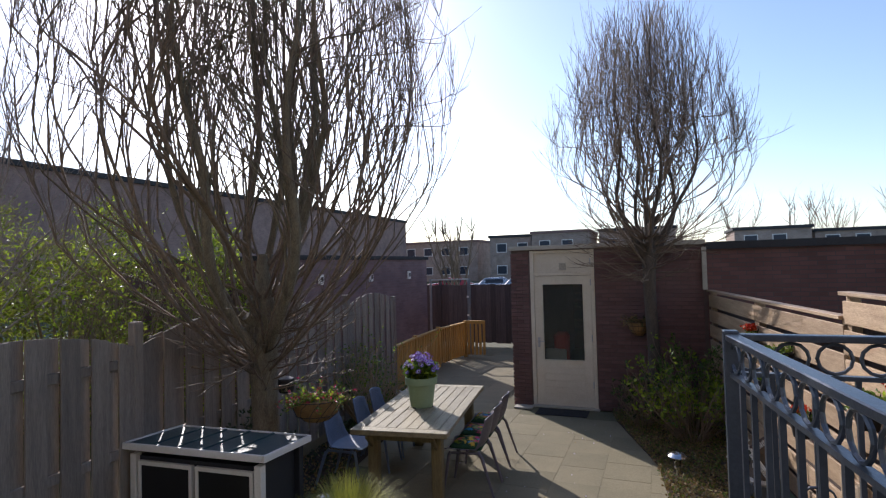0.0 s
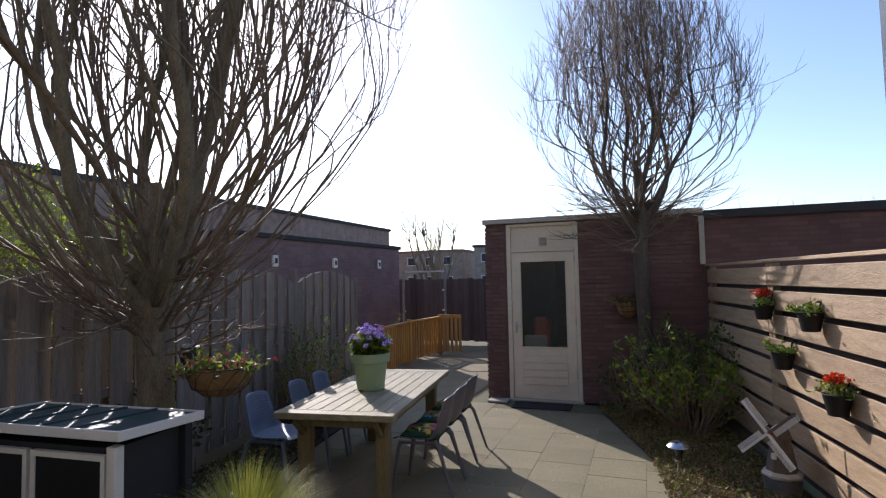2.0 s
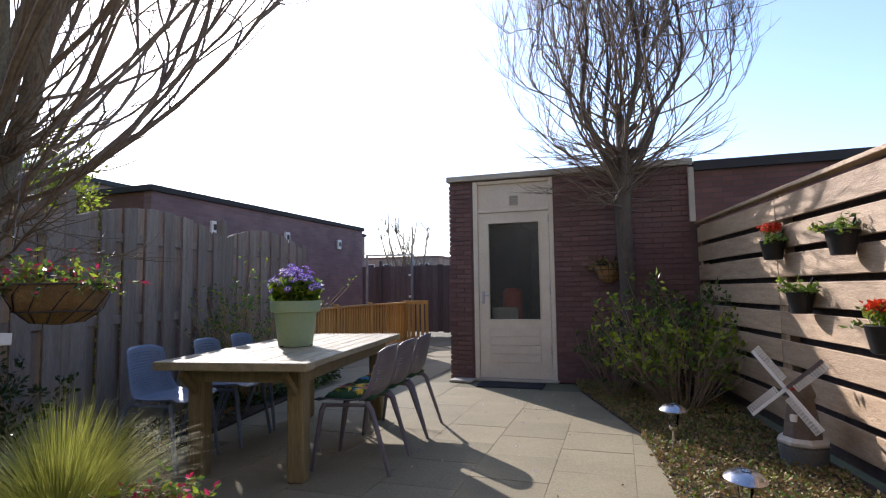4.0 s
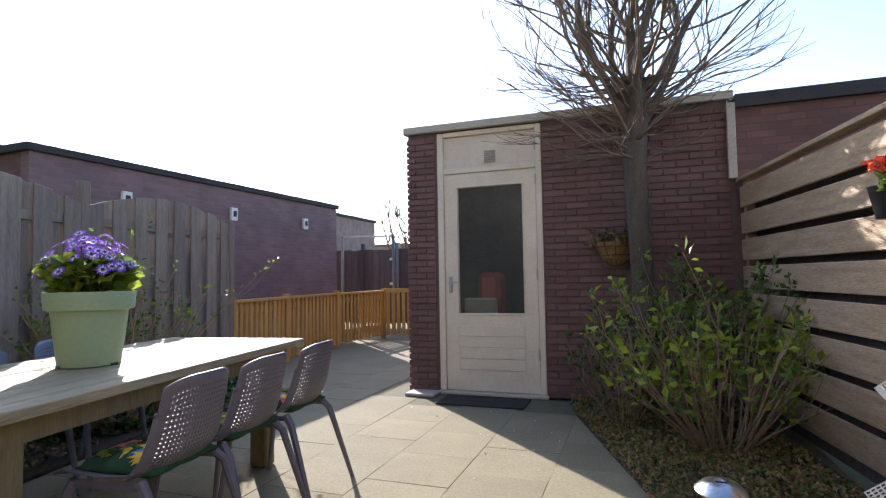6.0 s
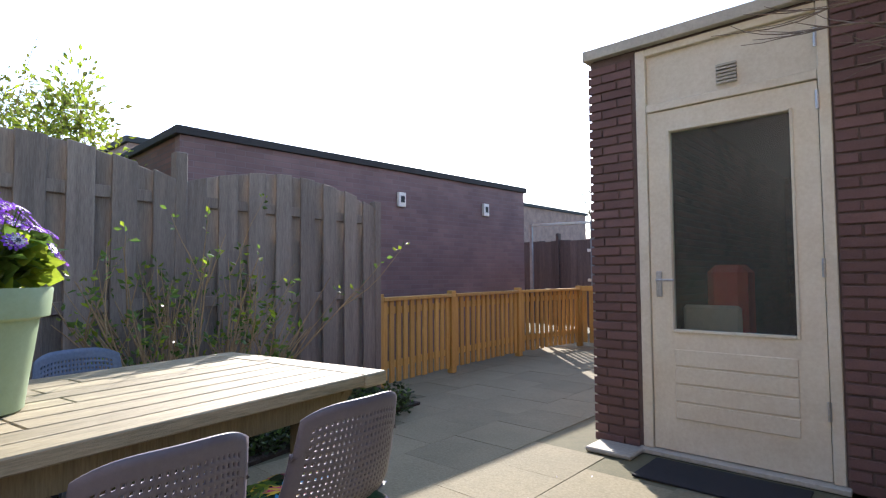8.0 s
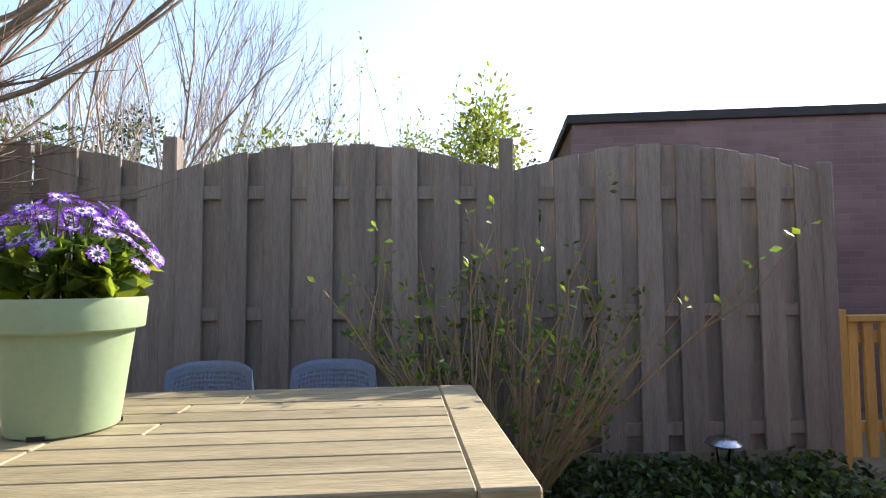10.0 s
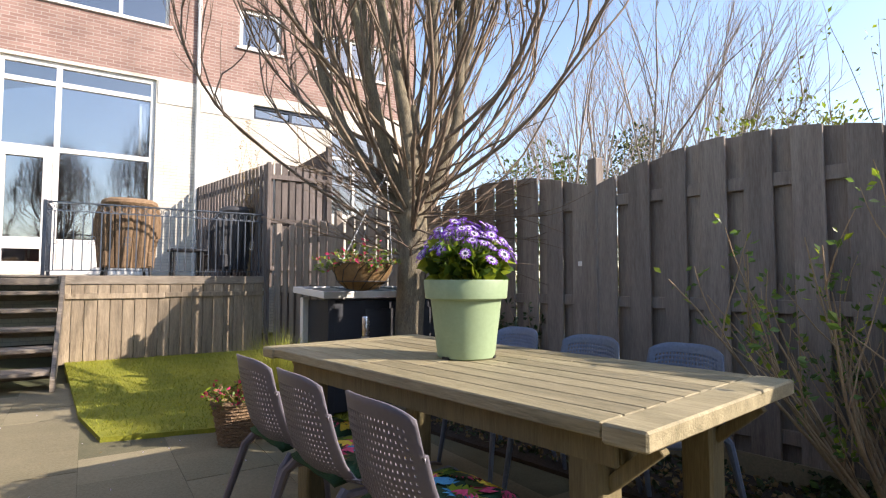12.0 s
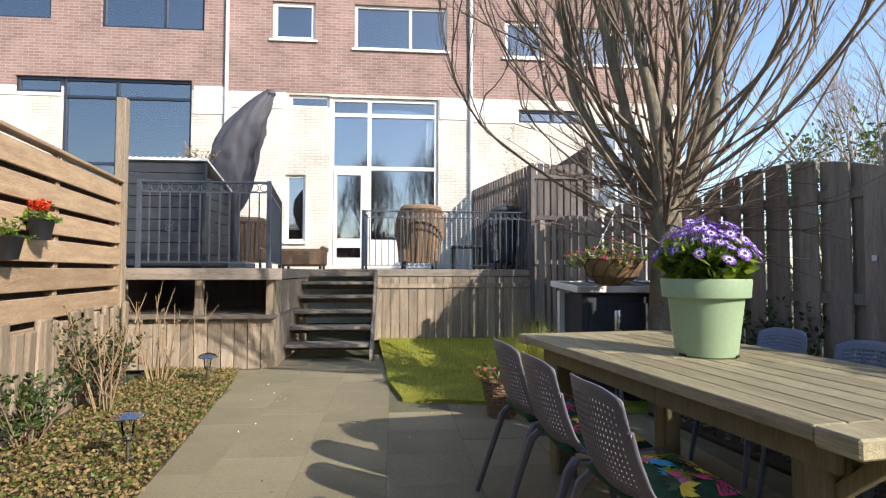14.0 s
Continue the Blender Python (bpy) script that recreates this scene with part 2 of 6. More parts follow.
m_stored = material("red cloth", (0.50, 0.07, 0.05), 0.8, second=(0.36, 0.04, 0.03), bump=0.3)
m_tile = material("pink grey roof tile", (0.26, 0.17, 0.15), 0.85, scale=2, fine=30)
m_glass = glass_material("coated window glass", (0.66, 0.72, 0.76), 3.5)
m_lampglass = glass_material("clear lamp glass", (0.86, 0.88, 0.88), 1.5)
# Darker than the fence wood: the shade on the slats is in this colour.
m_screen = material("screen slats darkened for shade", (0.19, 0.16, 0.145), 0.85, second=(0.09, 0.075, 0.07), stretch=(14, 14, 1.2), vary=0.25, **WOOD)
m_ribbed = glass_material("ribbed door glass", (0.74, 0.78, 0.75), 1.6, 0.2)
_t = m_ribbed.node_tree
_haze, _mix = _t.nodes.new("ShaderNodeBsdfDiffuse"), _t.nodes.new("ShaderNodeMixShader")
_haze.inputs[0].default_value = (0.27, 0.29, 0.26, 1)
_mix.inputs[0].default_value = 0.14
_t.links.new(_t.nodes["Mix Shader"].outputs[0], _mix.inputs[1])
_t.links.new(_haze.outputs[0], _mix.inputs[2])
_t.links.new(_mix.outputs[0], _t.nodes["Material Output"].inputs[0])


# ---- building helpers ----
def thing(name, at, label, category, rz=0.0, group="", kind=""):
    ob = new(name)
    ob.matrix_basis = pose(*at, 0, 0, rz)
    return tagged(ob, label, category, group, kind)


def mesh_of(name, bm, mat, smooth=False):
    me = bpy.data.meshes.new(name)
    bmesh.ops.recalc_face_normals(bm, faces=bm.faces)
    bm.to_mesh(me)
    bm.free()
    me.materials.append(mat)
    if smooth:
        me.shade_smooth()
        me.set_sharp_from_angle(angle=radians(40))
    return me


def part(name, bm, mat, parent, label="", smooth=False, kind=""):
    ob = new(name, mesh_of(name, bm, mat, smooth))
    ob.parent = parent
    return tagged(ob, label, kind=kind)


def raw(name, verts, faces, mat, parent, label="", smooth=True, kind=""):
    me = bpy.data.meshes.new(name)
    me.from_pydata(verts, [], faces)
    me.materials.append(mat)
    if smooth:
        me.shade_smooth()
    ob = new(name, me)
    ob.parent = parent
    return tagged(ob, label, kind=kind)


def box(bm, x0, y0, z0, x1, y1, z1, bevel=0.0, m=None):
    v = [bm.verts.new((x, y, z)) for z in (z0, z1) for x, y in ((x0, y0), (x1, y0), (x1, y1), (x0, y1))]
    if m is not None:
        for p in v:
            p.co = m @ p.co
    f = [bm.faces.new([v[i] for i in q]) for q in ((3, 2, 1, 0), (4, 5, 6, 7), (0, 1, 5, 4), (1, 2, 6, 5), (2, 3, 7, 6), (3, 0, 4, 7))]
    if bevel:
        edges = list({e for a in f for e in a.edges})
        bmesh.ops.bevel(bm, geom=edges, offset=bevel, segments=1, affect="EDGES", profile=0.5)
    return bm


def boxed(*a, **k):
    return box(bmesh.new(), *a, **k)


def tube(bm, pts, radii, n=8, closed=False, caps=True):
    """A round bar through points."""
    pts = [Vector(p) for p in pts]
    if not hasattr(radii, "__len__"):
        radii = [radii] * len(pts)
    rings = []
    for i, p in enumerate(pts):
        a = pts[i - 1] if i or closed else p
        b = pts[(i + 1) % len(pts)] if i < len(pts) - 1 or closed else p
        d = (b - a).normalized()
        u = d.orthogonal().normalized() if not rings else (u - d * u.dot(d)).normalized()
        w = d.cross(u)
        rings.append([bm.verts.new(p + (u * math.cos(6.2832 * j / n) + w * math.sin(6.2832 * j / n)) * radii[i]) for j in range(n)])
    for i in range(len(rings) if closed else len(rings) - 1):
        a, b = rings[i], rings[(i + 1) % len(rings)]
        for j in range(n):
            bm.faces.new((a[j], a[(j + 1) % n], b[(j + 1) % n], b[j]))
    if caps and not closed:
        bm.faces.new(rings[0][::-1])
        bm.faces.new(rings[-1])
    return bm


def tubed(*a, **k):
    return tube(bmesh.new(), *a, **k)


def lathe(bm, profile, n=24, at=(0, 0, 0), cap=True):
    """A turned body: profile of (radius, height)."""
    rings = [[bm.verts.new((at[0] + r * math.cos(6.2832 * j / n), at[1] + r * math.sin(6.2832 * j / n), at[2] + z)) for j in range(n)] for r, z in profile]
    for a, b in zip(rings, rings[1:]):
        for j in range(n):
            bm.faces.new((a[j], a[(j + 1) % n], b[(j + 1) % n], b[j]))
    if cap:
        bm.faces.new(rings[0][::-1])
        bm.faces.new(rings[-1])
    return bm


def lathed(*a, **k):
    return lathe(bmesh.new(), *a, **k)


def wall(bm, u0, u1, z0, z1, thick, holes, axis="x", at=0.0):
    """A wall with openings, from at to at - thick across its plane; holes are (u0, z0, u1, z1)."""
    us = sorted({u0, u1, *[h[0] for h in holes], *[h[2] for h in holes]})
    zs = sorted({z0, z1, *[h[1] for h in holes], *[h[3] for h in holes]})
    def solid(i, j):
        if not (0 <= i < len(us) - 1 and 0 <= j < len(zs) - 1):
            return False
        u, z = (us[i] + us[i + 1]) / 2, (zs[j] + zs[j + 1]) / 2
        return not any(h[0] < u < h[2] and h[1] < z < h[3] for h in holes)
    def v(u, d, z):
        return bm.verts.new((u, at - d, z) if axis == "x" else (at - d, u, z))
    for i in range(len(us) - 1):
        for j in range(len(zs) - 1):
            if not solid(i, j):
                continue
            a, b, c, d = us[i], us[i + 1], zs[j], zs[j + 1]
            for q in (0, thick):
                bm.faces.new((v(a, q, c), v(b, q, c), v(b, q, d), v(a, q, d)))
            for di, dj, e in ((-1, 0, ((a, c), (a, d))), (1, 0, ((b, c), (b, d))), (0, -1, ((a, c), (b, c))), (0, 1, ((a, d), (b, d)))):
                if not solid(i + di, j + dj):
                    (p, r), (s, t) = e
                    bm.faces.new((v(p, 0, r), v(s, 0, t), v(s, thick, t), v(p, thick, r)))
    bmesh.ops.remove_doubles(bm, verts=bm.verts, dist=0.0005)
    return bm


def lines_mesh(branches, n=5):
    """Tapered round branches as plain lists; each is (points, radii)."""
    V, F = [], []
    for pts, radii in branches:
        base, k = len(V), (n if radii[0] > 0.02 else 4 if radii[0] > 0.006 else 3)
        u = None
        for i, p in enumerate(pts):
            d = (pts[min(i + 1, len(pts) - 1)] - pts[max(i - 1, 0)]).normalized()
            u = d.orthogonal().normalized() if u is None else (u - d * u.dot(d)).normalized()
            w = d.cross(u)
            for j in range(k):
                a = 6.2832 * j / k
                V.append(p + (u * math.cos(a) + w * math.sin(a)) * radii[i])
        for i in range(len(pts) - 1):
            for j in range(k):
                a, b = base + i * k + j, base + i * k + (j + 1) % k
                F.append((a, b, b + k, a + k))
    return V, F


def leaf_mesh(places, rng, long=0.05, wide=0.5, V=None, F=None):
    """Small folded leaves: each is four points and two faces; places are (point, direction, size)."""
    V, F = [] if V is None else V, [] if F is None else F
    for p, d, s in places:
        d = d.normalized()
        side = d.cross(Vector((rng.uniform(-1, 1), rng.uniform(-1, 1), rng.uniform(-1, 1)))).normalized()
        up = side.cross(d)
        l = long * s
        b = len(V)
        V += [p, p + d * l * 0.5 + side * l * wide * 0.5 + up * l * 0.1, p + d * l, p + d * l * 0.5 - side * l * wide * 0.5 + up * l * 0.1]
        F += [(b, b + 1, b + 2), (b, b + 2, b + 3)]
    return V, F


def bend(rng, start, way, length, steps, lift, wander):
    """A branch that wanders and turns upward as it grows."""
    p, d, pts = Vector(start), Vector(way).normalized(), [Vector(start)]
    for _ in range(steps):
        d = (d + Vector((rng.uniform(-1, 1), rng.uniform(-1, 1), rng.uniform(-1, 1))) * wander + Vector((0, 0, lift))).normalized()
        p = p + d * (length / steps)
        pts.append(p.copy())
    return pts


# ---- ground ----
def sheet(name, outline, z0, z1, mat, label, category):
    bm = bmesh.new()
    low = [bm.verts.new((x, y, z0)) for x, y in outline]
    top = [bm.verts.new((x, y, z1)) for x, y in outline]
    bm.faces.new(low[::-1])
    bm.faces.new(top)
    for i in range(len(outline)):
        j = (i + 1) % len(outline)
        bm.faces.new((low[i], low[j], top[j], top[i]))
    ob = new(name, mesh_of(name, bm, mat))
    return tagged(ob, label, category, kind="structure")


sheet("ground", [(-400, -400), (400, -400), (400, 400), (-400, 400)], -0.5, -0.06, m_ground, "wide dull green and brown ground around the garden", "ground")
pavement = sheet("pavement", [(-4.2, 1.2), (3.0, 1.2), (2.9, 9.5), (-0.3, 9.5), (-0.3, 20), (-4.2, 20)], -0.07, -0.0045, m_joint, "sandy joints under grey concrete garden slabs", "pavement")
BED = [(3.55, 2.3), (2.55, 2.35), (2.43, 3.0), (2.15, 5.2), (2.07, 6.0), (1.92, 7.3), (1.36, 8.95), (1.25, 9.45), (2.62, 9.45), (3.2, 6.0)]
sheet("flower_bed", BED, -0.06, 0.02, m_soil, "dark soil bed with brown leaves along the board fence", "flower bed")
LAWN = [(-1.75, -0.35), (1.05, -0.35), (0.95, 1.5), (0.86, 3.1), (0.73, 3.9), (-0.1, 4.1), (-0.5, 4.3), (-2.05, 4.6)]
lawn = sheet("lawn", LAWN, -0.06, 0.03, m_lawn, "small bright mossy lawn in front of the deck", "lawn")
sheet("fence_bed", [(-2.06, 4.6), (-1.2, 4.5), (-1.65, 7.6), (-1.88, 8.9), (-1.98, 9.5), (-2.56, 9.5)], -0.06, 0.02, m_soil, "dark soil strip below the tall fence", "flower bed")


def inside(x, y, poly):
    hit = False
    for (ax, ay), (bx, by) in zip(poly, poly[1:] + poly[:1]):
        if (ay > y) != (by > y) and x < ax + (y - ay) * (bx - ax) / (by - ay):
            hit = not hit
    return hit


# ---- garden shed ----
shed = thing("garden_shed", (0, 9.53, 0), "dark red brick shed with a pale roof trim", "shed", kind="structure")
part("wall_core", wall(bmesh.new(), -0.335, 2.66, 0.0, 2.60, 0.10, [(-0.02, 0.0, 1.03, 2.59)], "x", 0.112), m_mortar, shed, "mortar core of the front wall")
part("side_wall", boxed(-0.35, 0.112, 0.0, -0.25, 6.5, 2.60), m_sbrick, shed)
part("neighbour_wall", boxed(2.66, 0.0, 0.0, 14.0, 0.12, 2.52), m_xbrick, shed, "reddish brick wall of the next shed")
part("neighbour_roof_edge", boxed(2.67, -0.05, 2.52, 14.0, 6.5, 2.63), m_roof, shed, "black roof edge")
part("neighbour_dark_wall", boxed(4.9, -0.06, 0.0, 14.0, -0.003, 2.515), m_char, shed, "dark wall section")
part("roof", boxed(-0.32, 0.01, 2.604, 2.64, 6.48, 2.66), m_roof, shed)
part("fascia", boxed(-0.37, -0.045, 2.60, 2.66, 0.008, 2.672, 0.004), m_fascia, shed, "pale metal roof trim")
part("side_fascia", boxed(-0.37, 0.01, 2.60, -0.325, 6.5, 2.672, 0.004), m_fascia, shed)
part("corner_strip", boxed(2.60, -0.06, 1.92, 2.665, -0.002, 2.56, 0.004), m_fascia, shed, "white board strip between the sheds")
part("back_wall", boxed(-0.25, 6.35, 0.0, 2.6, 6.45, 2.59), m_sbrick, shed)
part("far_side_wall", boxed(2.6, 0.13, 0.0, 2.65, 6.4, 2.51), m_room, shed)
part("shed_floor", boxed(-0.24, 0.12, 0.0, 2.59, 6.34, 0.02), m_slab, shed)
part("stored_box", boxed(0.28, 0.34, 0.021, 0.52, 0.62, 1.18, 0.05), m_stored, shed, "red box inside behind the glass")
part("stored_panel", boxed(0.15, 0.28, 0.021, 0.50, 0.33, 0.92, 0.02), m_fascia, shed, "pale panel inside")

door = thing("door_1", (0, 9.53, 0), "cream painted half-glazed shed door, closed", "door", kind="structure")
fr = bmesh.new()
box(fr, -0.018, 0.0, 0.03, 0.045, 0.09, 2.585, 0.004)
box(fr, 0.972, 0.0, 0.03, 1.028, 0.09, 2.585, 0.004)
box(fr, 0.047, 0.0, 2.54, 0.97, 0.09, 2.585, 0.004)
box(fr, 0.047, 0.0, 2.165, 0.97, 0.09, 2.215, 0.004)
part("door_frame", fr, m_cream, door)
part("sill", boxed(-0.04, -0.05, 0.0, 1.05, 0.09, 0.028, 0.004), m_fascia, door, "worn pale threshold")
tp = part("top_panel", boxed(0.047, 0.03, 2.217, 0.97, 0.07, 2.538), m_cream, door, "flat cream panel above the door")
vt = bmesh.new()
for i in range(6):
    box(vt, 0.47, 0.008, 2.255 + i * 0.021, 0.58, 0.028, 2.268 + i * 0.021)
part("vent_slats", vt, m_fascia, tp, "small slatted vent")
lf = wall(bmesh.new(), 0.05, 0.967, 0.035, 2.16, 0.045, [(0.185, 0.78, 0.835, 2.02)], "x", 0.06)
leaf = part("leaf", lf, m_cream, door)
bd = bmesh.new()
for x0, x1, z0, z1 in ((0.17, 0.185, 0.765, 2.035), (0.835, 0.85, 0.765, 2.035), (0.186, 0.834, 2.02, 2.035), (0.186, 0.834, 0.762, 0.78)):
    box(bd, x0, 0.004, z0, x1, 0.02, z1, 0.003)
part("glazing_bead", bd, m_cream, leaf)
pane = bmesh.new()
bmesh.ops.create_grid(pane, x_segments=108, y_segments=1, size=0.5)
for v in pane.verts:
    i = round((v.co.x + 0.5) * 108)
    v.co = Vector((0.185 + (v.co.x + 0.5) * 0.65, 0.038 + (0.0012 if i % 2 else 0.0), 0.78 + (v.co.y + 0.5) * 1.24))
part("ribbed_pane", pane, m_ribbed, leaf, "ribbed dark glass", smooth=True)
for i in range(4):
    part("board", boxed(0.185, 0.006, 0.235 + i * 0.108, 0.835, 0.0146, 0.335 + i * 0.108, 0.004), m_cream, leaf)
hd = boxed(0.085, 0.002, 0.98, 0.12, 0.014, 1.14, 0.003)
tube(hd, [(0.102, -0.02, 1.085), (0.102, -0.045, 1.085), (0.21, -0.045, 1.085)], 0.008, 8)
part("door_handle", hd, m_alu, leaf, "brushed aluminium lever handle")
for z in (0.35, 1.1, 2.0, 2.34):
    part("hinge", tubed([(0.968, -0.006, z), (0.968, -0.006, z + 0.10)], 0.009, 8), m_alu, door)
tagged(new("door_mat", mesh_of("door_mat", boxed(0.1, 9.05, 0.0, 0.9, 9.42, 0.012, 0.003), m_mat)), "thin black rubber mat at the shed door", "mat")
tagged(new("threshold_stone", mesh_of("threshold_stone", boxed(-0.3, 9.28, 0.0, 0.0, 9.5, 0.03, 0.008), m_fascia)), "small pale stone slab beside the shed door", "stone")

# ---- neighbouring sheds along the alley ----
nb = thing("brick_shed_row", (-4.57, 0, 0), "long low dark brick shed row with a black roof edge", "shed", -2.7, kind="structure")
part("wall", boxed(-0.14, 8.33, 0.0, 0.0, 14.12, 2.56), m_nbrick, nb)
part("gable_wall", boxed(-6.0, 8.33, 0.0, -0.141, 8.45, 2.56), m_xbrick, nb)
part("end_wall", boxed(-6.0, 14.0, 0.0, -0.141, 14.12, 2.56), m_xbrick, nb)
part("roof_edge", boxed(-6.05, 8.28, 2.56, 0.04, 14.17, 2.645, 0.006), m_roof, nb, "black roof edge")
for y in (9.44, 11.25, 13.05):
    v = part("wall_lamp", boxed(0.0, y - 0.065, 2.07, 0.05, y + 0.065, 2.27, 0.006), m_white, nb, "small square white wall fitting")
    part("opening", boxed(0.0502, y - 0.03, 2.13, 0.056, y + 0.035, 2.22), m_black, v)


def low_fence():
    f = thing("low_slat_fence", (0, 0, 0), "low fence of new orange larch slats along the alley", "fence", kind="structure")
    posts = [(-2.63, 9.59), (-2.78, 10.85), (-2.9, 12.4), (-2.76, 13.9)]
    slat = mesh_of("slat", boxed(-0.032, -0.012, 0.06, 0.032, 0.012, 0.87, 0.003), m_orange)
    for (ax, ay), (bx, by) in zip(posts, posts[1:]):
        L = math.hypot(bx - ax, by - ay)
        a = math.degrees(math.atan2(by - ay, bx - ax))
        m = pose(ax, ay, 0, 0, 0, a)
        part("rail", boxed(0.04, -0.045, 0.872, L - 0.04, 0.045, 0.91, 0.004, m), m_orange, f)
        for z in (0.2, 0.74):
            part("rail", boxed(0.04, 0.014, z, L - 0.04, 0.04, z + 0.07, 0.003, m), m_orange, f)
        k = int((L - 0.1) / 0.105)
        for i in range(k):
            s = new("slat", slat)
            s.parent = f
            s.matrix_basis = m @ pose(0.09 + i * (L - 0.18) / (k - 1), 0, random.uniform(-0.008, 0.008), 0, random.uniform(-0.6, 0.6), 0)
    for x, y in posts:
        part("post", boxed(x - 0.04, y - 0.04, 0, x + 0.04, y + 0.04, 0.945, 0.006), m_orange, f)
    m = pose(-2.76, 13.9, 0, 0, 0, 12)
    part("rail", boxed(0.04, -0.02, 0.86, 0.52, 0.02, 0.94, 0.004, m), m_orange, f)
    for i in range(5):
        s = new("slat", slat)
        s.parent = f
        s.matrix_basis = m @ pose(0.09 + i * 0.1, 0, 0)


low_fence()


def alley_gate():
    g = thing("alley_gate", (0, 15.8, 0), "dark wooden double gate at the end of the alley", "gate", kind="structure")
    board = mesh_of("board", boxed(-0.0722, -0.011, 0.1, 0.0722, 0.011, 1.80, 0.004), m_gate)
    x = -6.03
    while x < -0.42:
        if not (-1.86 < x < -1.72):
            b = new("board", board)
            b.parent = g
            b.matrix_basis = pose(x, random.uniform(-0.004, 0.004), random.uniform(-0.01, 0.02))
        x += 0.145
    for x0, x1 in ((-6.1, -1.84), (-1.74, -0.38)):
        for z in (0.35, 1.5):
            part("rail", boxed(x0, 0.015, z, x1, 0.05, z + 0.09), m_gate, g)
    for x in (-4.2, -3.3, -1.8, -0.42):
        part("post", boxed(x - 0.03, -0.05, 0, x + 0.03, 0.06, 1.95, 0.004), m_zinc if x in (-1.8, -3.3) else m_gate, g, "galvanised gate post" if x in (-1.8, -3.3) else "")


alley_gate()
frame_gate = thing("aluminium_gate_frame", (0, 0, 0), "slim aluminium gate frame at the corner of the brick sheds", "gate frame", kind="structure")
for x, y in ((-3.88, 14.3), (-2.83, 14.53)):
    part("post", boxed(x - 0.025, y - 0.025, 0, x + 0.025, y + 0.025, 2.02, 0.004), m_zinc, frame_gate)
part("top_bar", boxed(0.026, -0.02, 1.98, 1.05, 0.02, 2.02, 0.003, pose(-3.88, 14.3, 0, 0, 0, 12.4)), m_alu, frame_gate)
for z in (1.0, 1.5):
    part("latch", boxed(-2.90, 14.48, z, -2.84, 14.502, z + 0.05, 0.003), m_white, frame_gate)


# ---- tall fence ----
def fence_x(y):
    return -2.213 - (y - 5.666) * 0.101


def fence_board(wide, left, right):
    """One upright board whose top is cut along the arch of its panel."""
    bm = boxed(-wide / 2, -0.009, 0.04, wide / 2, 0.009, 1.0)
    for v in bm.verts:
        if v.co.z > 0.5:
            v.co.z = left if v.co.x < 0 else right
    bmesh.ops.bevel(bm, geom=list(bm.edges), offset=0.003, segments=1, affect="EDGES", profile=0.5)
    return mesh_of("board", bm, m_fence)


def tall_fence():
    f = thing("tall_board_fence", (0, 0, 0), "tall weathered board fence with arched panel tops", "fence", kind="structure")
    posts = [-0.12, 1.81, 3.74, 5.666, 7.60, 9.53]
    n = 15
    top = lambda u: 1.785 + 0.165 * math.sin(math.pi * min(1, max(0, u))) ** 0.85
    meshes = []
    for i in range(n):
        w = 0.150 if i % 2 == 0 else 0.146
        u, h = (i + 0.5) / n, w / 2 / 1.86
        meshes.append(fence_board(w, top(u - h), top(u + h)))
    for k, (a, b) in enumerate(zip(posts, posts[1:])):
        m = pose(fence_x(a), a, 0, 0, 0, 90 + math.degrees(math.atan(0.101)))
        L = (b - a) * math.sqrt(1 + 0.101 ** 2)
        for i in range(n):
            o = new("board", meshes[i])
            o.parent = f
            o.matrix_basis = m @ pose(0.05 + (L - 0.1) * (i + 0.5) / n, -0.0245 if i % 2 == 0 else 0.0245, random.uniform(-0.006, 0.0), random.uniform(-0.25, 0.25), random.uniform(-0.18, 0.18), 0)
        for z in (0.22, 0.915, 1.615):
            part("rail", boxed(0.04, -0.0145, z, L - 0.04, 0.0145, z + 0.075, 0.003, m), m_fence, f)
        part("gravel_board", boxed(0.04, -0.05, 0, L - 0.04, -0.042, 0.14, 0.0, m), m_slab, f, "pale concrete foot board")
    for y in posts:
        part("post", boxed(fence_x(y) - 0.042, y - 0.042, 0, fence_x(y) + 0.042, y + 0.042, 1.975 if y < 9 else 1.84, 0.008), m_fence, f, "weathered square post")
    part("tag", boxed(fence_x(5.55) + 0.036, 5.54, 1.20, fence_x(5.55) + 0.04, 5.575, 1.235), m_white, f, "small white tag")


tall_fence()


# ---- board fence on the sunny side ----
def right_x(y):
    return 3.76 - (y - 2.5) * 0.152


